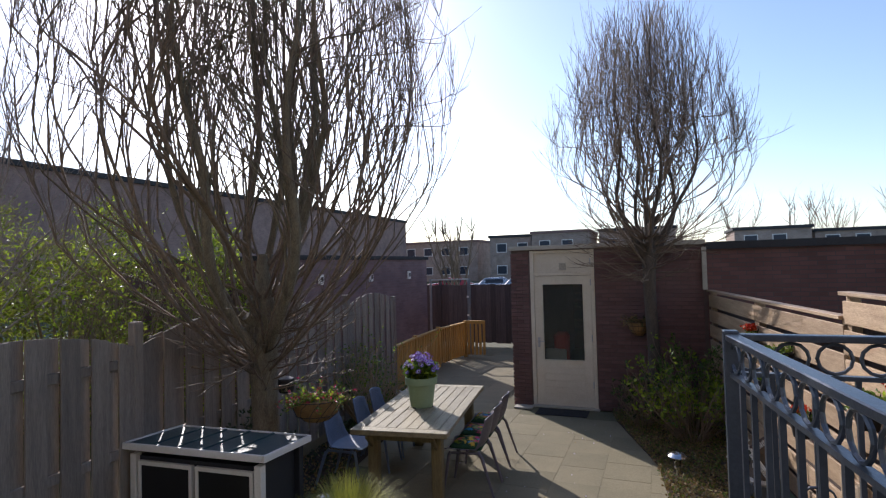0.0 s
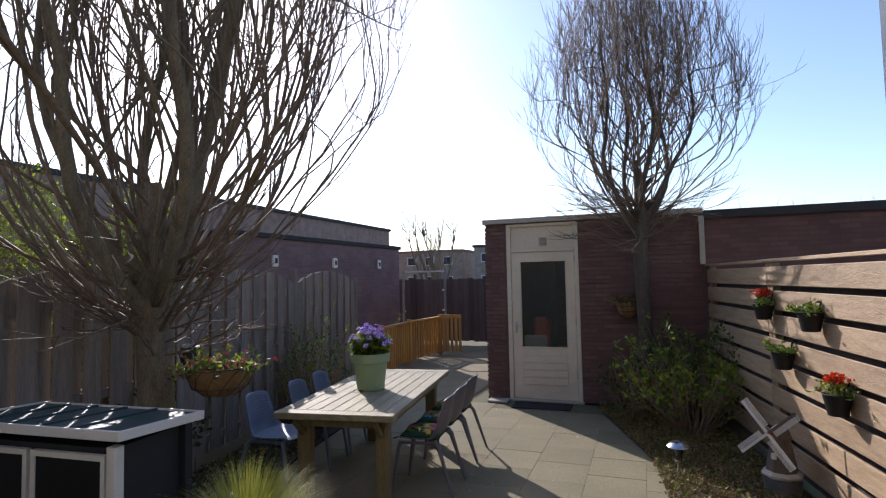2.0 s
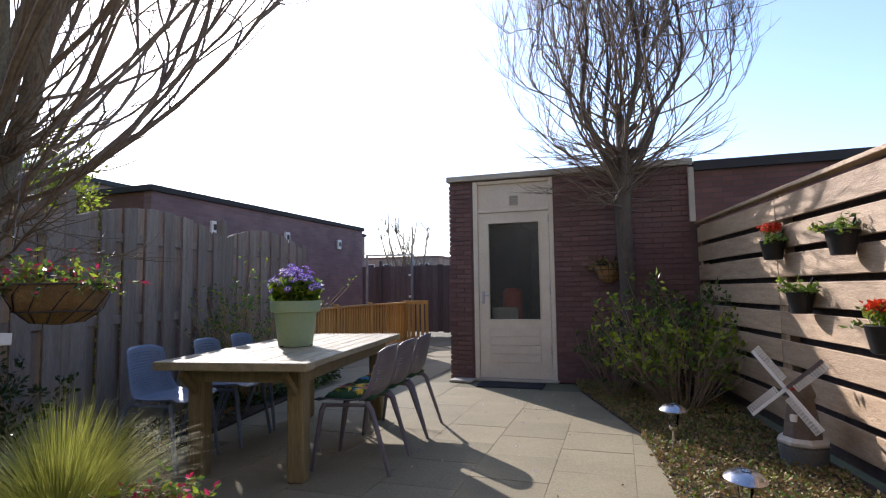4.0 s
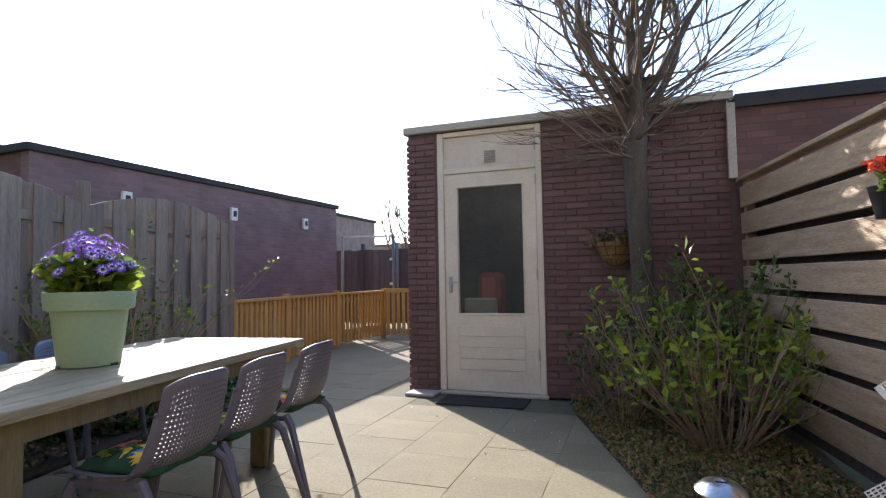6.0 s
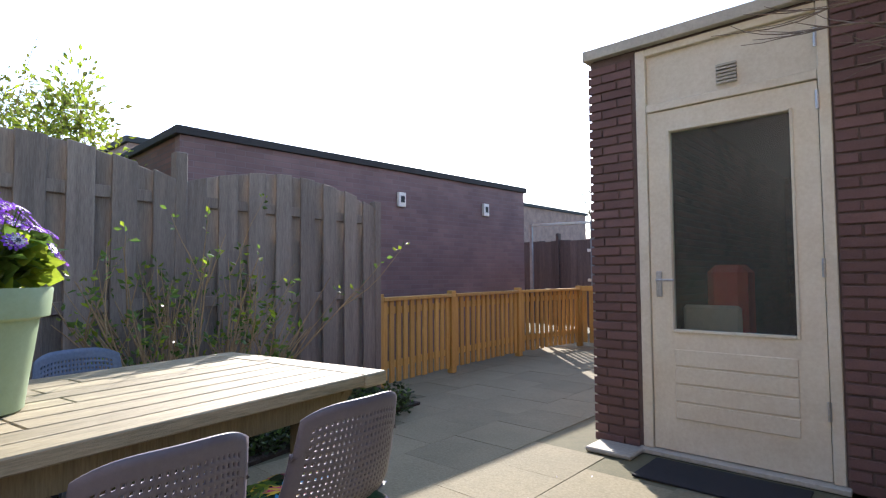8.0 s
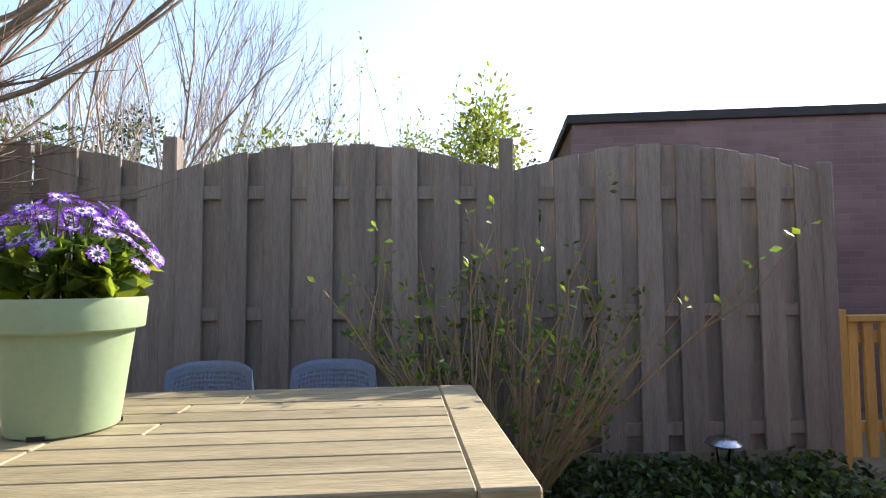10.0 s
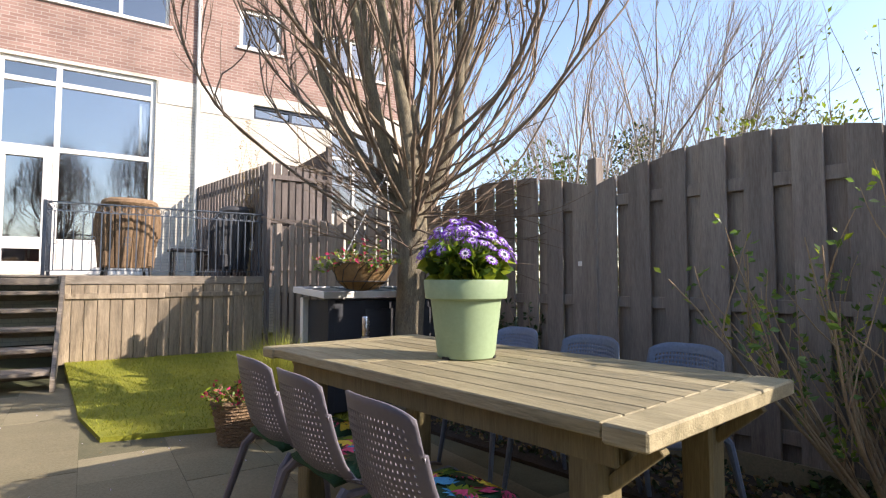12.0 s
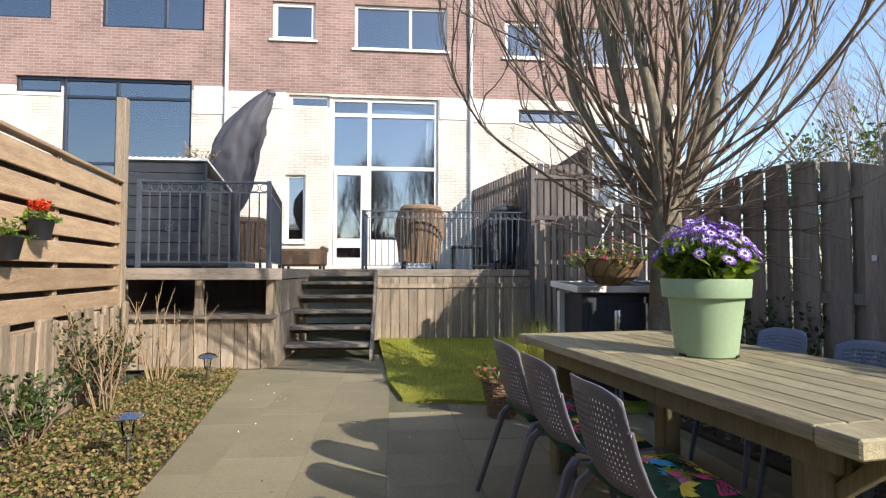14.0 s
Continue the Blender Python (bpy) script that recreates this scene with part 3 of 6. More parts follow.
def board_fence():
    f = thing("horizontal_board_fence", (0, 0, 0), "brown horizontal board fence with gaps between boards", "fence", kind="structure")
    ang = 90 + math.degrees(math.atan(0.152))
    for a, b, top in ((2.6, 5.45, 2.10), (5.45, 7.48, 1.915), (7.48, 9.5, 1.915)):
        m = pose(right_x(a), a, 0, 0, 0, ang)
        L = (b - a) * math.sqrt(1 + 0.152 ** 2)
        z, i = top - 0.07, 0
        part("cap", boxed(0, -0.05, top - 0.03, L, 0.05, top, 0.004, m), m_hboard, f, "flat cap board")
        while z > 0.2:
            h = 0.175
            part("plank", boxed(0.0, 0.0 + (i % 2) * 0.002, z - h, L - 0.006, 0.024, z, 0.005, m), m_hboard, f)
            z -= 0.22
            i += 1
        for u in ((0.04, L / 2, L - 0.04) if L > 2.5 else (0.04, L - 0.04)):
            part("post", boxed(u - 0.035, -0.075, 0, u + 0.035, -0.003, top - 0.035, 0.004, m), m_hboard, f)
        # Added, unseen dark sheet that makes the gaps look shaded.
        part("backing", boxed(0.0, -0.10, 0.0, L, -0.08, top - 0.12, 0.0, m), m_gate, f, "added dark boards standing for the shade behind the gaps")
    part("tall_post", boxed(3.70, 2.5, 0, 3.80, 2.6, 3.0, 0.008), m_stake, f, "tall pale weathered post")
    stake = mesh_of("stake", boxed(-0.06, -0.02, 0, 0.06, 0.02, 0.80, 0.012), m_stake)
    y = 2.75
    while y < 5.4:
        s = new("stake", stake)
        s.parent = f
        s.matrix_basis = pose(right_x(y) - 0.12, y, random.uniform(-0.1, 0.03), random.uniform(-2, 2), random.uniform(-3, 3), ang + random.uniform(-6, 6))
        y += 0.14


board_fence()


# ---- deck and stairs ----
DECK = 1.16


def deck():
    d = thing("deck", (0, 0, 0), "raised deck of grey weathered planks behind the house", "deck", kind="structure")
    plank = mesh_of("deck_plank", boxed(-1.83, -0.066, 0, 1.83, 0.066, 0.028, 0.004), m_deck)
    y = -3.2
    while y < -0.33:
        o = new("deck_plank", plank)
        o.parent = d
        o.matrix_basis = pose(0.36, y, DECK - 0.028)
        y += 0.14
    plank2 = mesh_of("deck_plank", boxed(-0.88, -0.066, 0, 0.88, 0.066, 0.028, 0.004), m_deck)
    y = -3.2
    while y < 2.4:
        o = new("deck_plank", plank2)
        o.parent = d
        o.matrix_basis = pose(3.085, y, DECK - 0.028)
        y += 0.14
    part("edge_board", boxed(2.06, 2.43, DECK - 0.13, 3.9, 2.465, DECK - 0.002, 0.004), m_deck, d, "grooved front edge board")
    part("edge_board", boxed(2.165, -0.3, DECK - 0.13, 2.188, 2.464, DECK - 0.002, 0.004), m_deck, d)
    part("shelf", boxed(2.18, 0.6, 0.58, 4.0, 2.26, 0.62, 0.004), m_deck, d, "ledge under the deck")
    for x in (2.25, 3.05, 3.9):
        part("post", boxed(x - 0.04, 2.1, 0.622, x + 0.04, 2.18, DECK - 0.132), m_deckv, d)
    # Dark wood on this and the far side board paints the recess's shade.
    part("back_board", boxed(2.2, 0.62, 0.62, 3.98, 0.65, DECK - 0.03), m_gate, d, "boards coloured dark for the shade inside the open storage")
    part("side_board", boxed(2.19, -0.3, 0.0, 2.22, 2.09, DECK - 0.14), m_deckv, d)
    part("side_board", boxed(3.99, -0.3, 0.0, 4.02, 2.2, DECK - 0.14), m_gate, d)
    for i in range(12):
        part("front_plank", boxed(2.2 + i * 0.15, 2.15, 0.0, 2.34 + i * 0.15, 2.175 + 0.003 * (i % 3), 0.578, 0.003), m_deckv, d)
    for i in range(18):
        x = -1.46 + i * 0.145
        part("front_plank", boxed(x, -0.345, 0.0, x + 0.138, -0.32 + 0.003 * (i % 3), DECK - 0.03 - 0.09, 0.003), m_deckv, d)
    part("edge_board", boxed(-1.47, -0.34, DECK - 0.115, 1.15, -0.30, DECK + 0.0, 0.004), m_deck, d)
    part("rail_board", boxed(-1.47, -0.312, 0.86, -0.1, -0.29, 0.93, 0.003), m_deckv, d)
    part("rail_board", boxed(-0.095, -0.312, 0.85, 1.13, -0.288, 0.92, 0.003), m_deckv, d)


deck()


def stairs():
    s = thing("wooden_stairs", (0, 0, 0), "open wooden garden stairs with dark gaps between treads", "stairs", kind="structure")
    rise = DECK / 6
    for i in range(6):
        y = -0.28 + i * 0.32
        z = DECK - i * rise
        if i:
            part("tread", boxed(1.12, y - 0.06, z - 0.042, 2.19, y + 0.30, z, 0.006), m_deck, s)
        part("riser", boxed(1.13, y - 0.06 + 0.0, z - rise * 0.62, 2.18, y - 0.04, z - 0.04, 0.003), m_deck, s)
    v = [(-0.28, DECK), (-0.28, DECK - 0.3), (1.42, 0.0), (1.72, 0.0), (1.72, 0.12)]
    for x in (1.072, 2.192):
        bm = bmesh.new()
        a = [bm.verts.new((x, y, z)) for y, z in v]
        b = [bm.verts.new((x + 0.04 if x < 2 else x + 0.026, y, z)) for y, z in v]
        bm.faces.new(a)
        bm.faces.new(b[::-1])
        for i in range(5):
            bm.faces.new((a[i], a[(i + 1) % 5], b[(i + 1) % 5], b[i]))
        part("stringer", bm, m_deck, s)


stairs()


def railing(name, runs, label):
    """Iron railing with a band of rings under the top bar; runs are lists of (x, y)."""
    r = thing(name, (0, 0, DECK), label, "railing")
    for (ax, ay), (bx, by), posts in runs:
        a, b = Vector((ax, ay, 0)), Vector((bx, by, 0))
        L = (b - a).length
        m = pose(ax, ay, 0, 0, 0, math.degrees(math.atan2(by - ay, bx - ax)))
        part("top_bar", boxed(0, -0.02, 0.955, L, 0.02, 0.975, 0.003, m), m_iron, r)
        part("bar", boxed(0, -0.012, 0.845, L, 0.012, 0.858, 0.0, m), m_iron, r)
        part("bar", boxed(0, -0.012, 0.06, L, 0.012, 0.073, 0.0, m), m_iron, r)
        for u, on in ((0.0, posts[0]), (L, posts[1])):
            if on:
                part("post", boxed(u - 0.022, -0.022, 0, u + 0.022, 0.022, 0.985, 0.003, m), m_iron, r, "square post")
        n = max(2, round(L / 0.105))
        for i in range(n):
            c = m @ Vector(((i + 0.5) * L / n, 0, 0.906))
            ux = m.to_3x3() @ Vector((1, 0, 0))
            ring = [c + ux * 0.044 * math.cos(t * 0.5236) + Vector((0, 0, 0.044 * math.sin(t * 0.5236))) for t in range(12)]
            part("ring", tubed(ring, 0.0055, 5, closed=True), m_iron, r)
        for i in range(1, n):
            u = i * L / n
            part("baluster", boxed(u - 0.007, -0.007, 0.073, u + 0.007, 0.007, 0.845, 0.0, m), m_iron, r)
            if i % 4 == 2 and L > 1.0:
                bm = bmesh.new()
                for sx in (-1, 1):
                    for sz in (-1, 1):
                        pts = [m @ Vector((u + sx * (0.012 + 0.028 * math.sin(t * 0.55)), 0, 0.47 + sz * (0.008 + 0.05 * (1 - math.cos(t * 0.55)) / 2))) for t in range(8)]
                        tube(bm, pts, 0.004, 4)
                part("scroll", bm, m_iron, r, "curled iron ornament")
    return r


railing("iron_railing", [((2.22, 2.41), (3.62, 2.41), (1, 1)), ((2.22, 2.41), (2.46, 0.6), (0, 1))], "blue grey iron railing with rings at the stairs")
railing("iron_railing", [((-1.50, -0.36), (1.32, -0.36), (1, 1)), ((1.32, -0.36), (1.30, -1.1), (0, 1))], "blue grey iron railing with rings round the seating deck")


def deck_screen():
    s = thing("privacy_screen", (0, 0, 0), "tall weathered slatted privacy screen on the deck", "screen", kind="structure")
    slat = mesh_of("slat", boxed(-0.045, -0.01, 0, 0.045, 0.01, 1.95, 0.003), m_screen)
    for i in range(22):
        u = i / 21
        o = new("slat", slat)
        o.parent = s
        o.matrix_basis = pose(-0.95 - 0.52 * u, -3.2 + 2.85 * u, 0.98, 0, 0, 100 + random.uniform(-2, 2))
    for i in range(9):
        o = new("slat", slat)
        o.parent = s
        o.matrix_basis = pose(-1.55 - 0.115 * i, -0.33 + 0.02 * (i % 2), 1.0 + random.uniform(-0.02, 0.02), 0, 0, random.uniform(-2, 2))
    for z in (1.25, 2.0, 2.7):
        part("rail", boxed(-2.5, -0.30, z, -1.5, -0.27, z + 0.07), m_screen, s)
        part("rail", boxed(0.0, 0.015, z, 2.9, 0.045, z + 0.07, 0.0, pose(-0.95, -3.2, 0, 0, 0, 100.3)), m_screen, s)
    part("post", boxed(-2.56, -0.36, 0, -2.47, -0.27, 3.35, 0.006), m_screen, s, "tall corner post")
    part("post", boxed(-1.53, -0.29, 0, -1.47, -0.2, 2.95, 0.006), m_screen, s)
    part("side_wall", boxed(-2.56, -3.25, 0.0, -2.5, -0.38, 3.3), m_gate, s, "brown boarded side wall towards the next deck")


deck_screen()


# ---- terraced house ----
FY = -3.3
house = thing("terraced_house", (0, FY, 0), "terraced house with white painted ground floor and red brick above", "house", kind="structure")
low_holes = [(-0.17, 1.2, 2.22, 4.96), (2.73, 1.76, 3.16, 3.22), (2.23, 4.70, 3.10, 4.98), (5.15, 1.2, 7.78, 5.22), (7.80, 4.88, 8.72, 5.22), (-4.9, 2.55, -3.7, 4.52), (-3.68, 4.5, -2.0, 4.8)]
up_holes = [(-0.36, 6.06, 1.70, 7.06), (2.56, 6.20, 3.48, 7.05), (4.92, 6.32, 7.04, 7.3), (8.05, 6.45, 9.6, 7.3), (-2.56, 5.98, -1.68, 6.84), (-5.05, 5.88, -3.36, 6.75)]
part("wall", wall(bmesh.new(), -5.9, 16, 0.0, 5.02, 0.28, [(a, b, c, min(d, 5.02)) for a, b, c, d in low_holes]), m_wbrick, house, "white painted brick ground floor")
part("wall", wall(bmesh.new(), -5.9, 16, 5.023, 10.4, 0.28, up_holes + [(5.15, 5.023, 8.72, 5.22)]), m_hbrick, house, "red brick upper storeys")
part("side_wall", boxed(-5.9, -9, 0, -5.7, -0.29, 10.4), m_hbrick, house)
part("side_wall", boxed(15.8, -9, 0, 16, -0.29, 10.4), m_hbrick, house)
part("back_wall", boxed(-5.9, -9.2, 0, 16, -9.01, 10.4), m_hbrick, house)
part("roof", boxed(-6.1, -9.4, 10.4, 16.2, 0.15, 10.6), m_roof, house)
part("room_floor", boxed(-5.6, -8.9, 1.1, 15.7, -0.3, 1.15), m_deck, house)
part("room_floor", boxed(-5.6, -8.9, 5.3, 15.7, -0.3, 5.5), m_room, house)
for x in (-0.92, 4.42, 10):
    part("party_wall", boxed(x - 0.1, -8.9, 1.16, x + 0.1, -0.3, 10.3), m_room, house)
part("fascia", boxed(4.47, 0.0, 4.50, 5.10, 0.02, 5.1), m_white, house, "white panel strip above the windows")
part("fascia", boxed(3.17, 0.0, 4.66, 4.33, 0.018, 5.02), m_white, house)
part("fascia", boxed(-0.80, 0.0, 4.52, -0.2, 0.018, 4.99), m_white, house)
part("fascia", boxed(-1.98, 0.0, 4.47, -0.96, 0.018, 4.97), m_white, house)
part("fascia", boxed(7.82, 0.0, 4.80, 12.0, 0.018, 4.86), m_white, house)


def window(x0, z0, x1, z1, mat, xs=(), zs=(), w=0.06, cells=None, label="white framed window"):
    """A framed window set into the facade, divided at xs and zs."""
    t = part("window", boxed(x0, -0.16, z0, x1, -0.06, z0 + w, 0.004), mat, house, label)
    for a in (boxed(x0, -0.16, z1 - w, x1, -0.06, z1, 0.004), boxed(x0, -0.16, z0 + w, x0 + w, -0.06, z1 - w, 0.004), boxed(x1 - w, -0.16, z0 + w, x1, -0.06, z1 - w, 0.004)):
        part("frame", a, mat, t)
    for x in xs:
        part("mullion", boxed(x - w / 2, -0.155, z0 + w, x + w / 2, -0.058, z1 - w, 0.003), mat, t)
    for z in zs:
        part("transom", boxed(x0 + w, -0.150, z - w / 2, x1 - w, -0.062, z + w / 2, 0.003), mat, t)
    gx, gz = [x0 + w / 2, *xs, x1 - w / 2], [z0 + w / 2, *zs, z1 - w / 2]
    for i in range(len(gx) - 1):
        for j in range(len(gz) - 1):
            p = part("pane", boxed(gx[i], -0.112, gz[j], gx[i + 1], -0.104, gz[j + 1]), m_glass, t)
            p.visible_shadow = False
    return t


w0 = window(-0.17, 1.2, 2.22, 4.96, m_white, (1.36,), (3.40, 4.58), 0.085, label="tall white framed glazed front with a garden door")
part("door_leaf", wall(bmesh.new(), 1.41, 2.13, 1.24, 3.36, 0.05, [(1.54, 1.84, 2.06, 3.24), (1.54, 1.42, 2.06, 1.64)], "x", -0.04), m_white, w0, "white garden door leaf")
part("door_panel", boxed(-0.08, -0.15, 1.29, 1.31, -0.07, 1.82), m_white, w0, "white lower panel")
window(2.73, 1.76, 3.16, 3.22, m_white, label="narrow white framed window")
part("sill", boxed(2.7, -0.05, 1.71, 3.19, 0.06, 1.758, 0.004), m_white, house)
window(2.23, 4.70, 3.10, 4.98, m_white, label="narrow white framed transom window")
window(5.15, 1.2, 7.78, 5.22, m_navy, (6.7,), (3.4, 4.82), label="tall navy framed glazed front")
window(7.80, 4.88, 8.72, 5.22, m_navy, label="navy framed transom window")
window(-0.36, 6.06, 1.70, 7.06, m_white, (0.46,), label="wide white framed upstairs window")
window(2.56, 6.20, 3.48, 7.05, m_white, w=0.09, label="square white framed upstairs window")
window(4.92, 6.32, 7.04, 7.3, m_navy, (5.75,), label="navy framed upstairs window")
window(8.05, 6.45, 9.6, 7.3, m_navy, label="navy framed upstairs window")
window(-2.56, 5.98, -1.68, 6.84, m_white, w=0.08, label="square white framed upstairs window")
window(-5.05, 5.88, -3.36, 6.75, m_white, (-4.2,), label="white framed upstairs window")
window(-4.9, 2.55, -3.7, 4.52, m_white, (-4.3,), (3.9,), label="white framed window")
window(-3.68, 4.5, -2.0, 4.8, m_navy, (-2.8,), label="navy framed transom window")
for x0, x1, z in ((-0.42, 1.76, 6.06), (2.5, 3.54, 6.20), (-2.62, -1.62, 5.98), (-5.1, -3.3, 5.88)):
    part("sill", boxed(x0, -0.05, z - 0.05, x1, 0.05, z - 0.002, 0.004), m_white, house)
def curtain(x0, x1, z0, z1, mat, label):
    """Hanging cloth in soft folds close behind the glass."""
    bm = bmesh.new()
    n = max(8, int((x1 - x0) / 0.02))
    cols = [[bm.verts.new((x0 + (x1 - x0) * i / n, -0.20 + 0.018 * math.sin(i * 1.15), z)) for z in (z0, z1)] for i in range(n + 1)]
    for c, d in zip(cols, cols[1:]):
        bm.faces.new((c[0], d[0], d[1], c[1]))
    ob = part("curtain", bm, mat, house, label, smooth=True)
    so = ob.modifiers.new("thickness", "SOLIDIFY")
    so.thickness = 0.004


curtain(6.50, 6.90, 6.4, 7.28, m_curtain, "teal curtain behind the glass")
curtain(8.25, 8.95, 6.5, 7.28, m_curtain, "teal curtain behind the glass")
curtain(5.30, 5.48, 1.3, 4.8, m_white, "white curtain behind the glass")
curtain(-0.05, 0.10, 3.5, 4.5, m_white, "white curtain behind the glass")
part("window_shelf", boxed(4.98, -0.38, 6.36, 6.98, -0.17, 6.385), m_white, house)
for name, x, prof, mt, lab in (("orange_vase", 6.62, [(0.05, 0.0), (0.085, 0.06), (0.08, 0.13), (0.05, 0.17)], m_red, "orange vase on the window shelf"),
                               ("white_box", 6.15, [(0.10, 0.0), (0.10, 0.10), (0.09, 0.105)], m_white, "white box on the window shelf"),
                               ("yellow_globe", 5.42, [(0.03, 0.0), (0.09, 0.05), (0.105, 0.11), (0.08, 0.18), (0.02, 0.21)], m_yellow, "pale yellow globe on the window shelf")):
    o = thing(name, (x, FY - 0.27, 6.386), lab, "ornament")
    part("body", lathed(prof, 16), mt, o, smooth=True)
for x, z in ((-0.9, 0.0), (4.42, 0.0)):
    bm = tubed([(x, 0.05, z), (x, 0.05, 10.3)], 0.038, 10)
    for i in range(5):
        lathe(bm, [(0.046, 0), (0.046, 0.05)], 10, (x, 0.05, 1.5 + 1.7 * i))
    part("drainpipe", bm, m_white, house, "white drainpipe", smooth=True)


# ---- dining table and chairs ----
def dining_table():
    t = thing("dining_table", (-0.588, 6.397, 0), "weathered teak garden table with plank top and thick legs", "table", 7.9)
    L, W, Z = 2.14, 1.0, 0.752
    n = 9
    w = (W - 0.004 * (n - 1)) / n
    for i in range(n):
        x = -W / 2 + i * (w + 0.004)
        cuts = [-L / 2 + 0.125, random.choice((-0.25, -0.05, 0.15, 0.3)), L / 2 - 0.1235] if i not in (0, n - 1) else [-L / 2 + 0.1235, L / 2 - 0.1235]
        for a, b in zip(cuts, cuts[1:]):
            part("plank", boxed(x, a + 0.0015, Z - 0.042, x + w, b - 0.0015, Z + random.uniform(-0.0015, 0.0), 0.004), m_table, t)
    for s in (-1, 1):
        y0 = s * (L / 2) if s < 0 else L / 2 - 0.123
        part("end_board", boxed(-W / 2 - 0.004, y0, Z - 0.052, W / 2 + 0.004, y0 + 0.123, Z - 0.0004, 0.006), m_table, t)
    for x in (-W / 2 + 0.10, W / 2 - 0.12):
        part("apron", boxed(x, -L / 2 + 0.15, Z - 0.14, x + 0.022, L / 2 - 0.15, Z - 0.053), m_tleg, t)
    for y in (-L / 2 + 0.15, L / 2 - 0.172):
        part("apron", boxed(-W / 2 + 0.13, y, Z - 0.14, W / 2 - 0.13, y + 0.022, Z - 0.053), m_tleg, t)
    for sx in (-1, 1):
        for sy in (-1, 1):
            cx, cy = sx * (W / 2 - 0.16), sy * (L / 2 - 0.25)
            part("leg", boxed(cx - 0.055, cy - 0.055, 0, cx + 0.055, cy + 0.055, Z - 0.053, 0.01), m_tleg, t)
            part("brace", boxed(-0.018, -0.02, 0.0, 0.018, 0.02, 0.20, 0.003, pose(cx, cy + sy * 0.05, Z - 0.21, -48 * sy, 0, 0)), m_tleg, t, "slanting brace under the table end")


dining_table()


def perforated_shell(width, mat, parent):
    """Back and seat in one curved sheet, pierced with small square holes."""
    prof = [(-0.265, 0.80), (-0.245, 0.70), (-0.222, 0.60), (-0.195, 0.52), (-0.155, 0.462), (-0.09, 0.437), (0.0, 0.43), (0.10, 0.433), (0.19, 0.44), (0.225, 0.425)]
    def at(v):
        k = min(int(v * (len(prof) - 1)), len(prof) - 2)
        f = v * (len(prof) - 1) - k
        a, b = prof[k], prof[k + 1]
        return a[0] + (b[0] - a[0]) * f, a[1] + (b[1] - a[1]) * f
    def place(u, v):
        y, z = at(v)
        half = width / 2 * (0.80 + 0.20 * min(v * 2.2, 1))
        x = (u - 0.5) * 2 * half
        c = (abs(u - 0.5) * 2) ** 2.4
        y += 0.055 * c * (1 if v < 0.5 else 0)
        z += 0.03 * c if v >= 0.5 else 0
        if v < 0.12:
            z -= 0.035 * (abs(u - 0.5) * 2) ** 4
        return (x, y, z)
    nu, nv = 24, 44
    bm = bmesh.new()
    grid = [[bm.verts.new(place(i / nu, j / nv)) for j in range(nv + 1)] for i in range(nu + 1)]
    for i in range(nu):
        for j in range(nv):
            q = [grid[i][j], grid[i + 1][j], grid[i + 1][j + 1], grid[i][j + 1]]
            if 2 <= i < nu - 2 and 2 <= j < 20:
                c = sum((p.co for p in q), Vector()) / 4
                r = [bm.verts.new(c + (p.co - c) * 0.46) for p in q]
                for a in range(4):
                    bm.faces.new((q[a], q[(a + 1) % 4], r[(a + 1) % 4], r[a]))
            else:
                bm.faces.new(q)
    ob = part("shell", bm, mat, parent, "perforated seat and back shell", smooth=True)
    so = ob.modifiers.new("thickness", "SOLIDIFY")
    so.thickness = 0.007
    return ob


def garden_chair(name, mat, label):
    c = thing(name, (0, 0, 0), label, "chair", group="chairs round the garden table")
    perforated_shell(0.44, mat, c)
    for sx in (-1, 1):
        part("leg", tubed([(sx * 0.19, -0.13, 0.44), (sx * 0.205, -0.17, 0.40), (sx * 0.235, -0.30, 0.0)], [0.019, 0.018, 0.012], 8), mat, c, smooth=True)
        part("leg", tubed([(sx * 0.19, 0.16, 0.43), (sx * 0.20, 0.18, 0.39), (sx * 0.225, 0.24, 0.0)], [0.019, 0.018, 0.012], 8), mat, c, smooth=True)
        part("seat_rail", tubed([(sx * 0.19, -0.13, 0.425), (sx * 0.19, 0.16, 0.42)], 0.014, 6), mat, c, smooth=True)
    return c


first = garden_chair("garden_chair", m_plastic, "mauve grey perforated plastic garden chair drawn up to the table")
first.matrix_basis = pose(-0.02, 7.0, 0, 0, 0, 94)
copy_thing(first, pose(0.025, 6.50, 0, 0, 0, 94))
copy_thing(first, pose(0.06, 6.06, 0, 0, 0, 95))
blue = garden_chair("garden_chair", m_bluepl, "blue grey perforated plastic garden chair beside the tall fence")
blue.matrix_basis = pose(-1.29, 6.83, 0, 0, 0, -82)
copy_thing(blue, pose(-1.225, 6.32, 0, 0, 0, -82))
copy_thing(blue, pose(-1.23, 5.71, 0, 0, 0, -85))


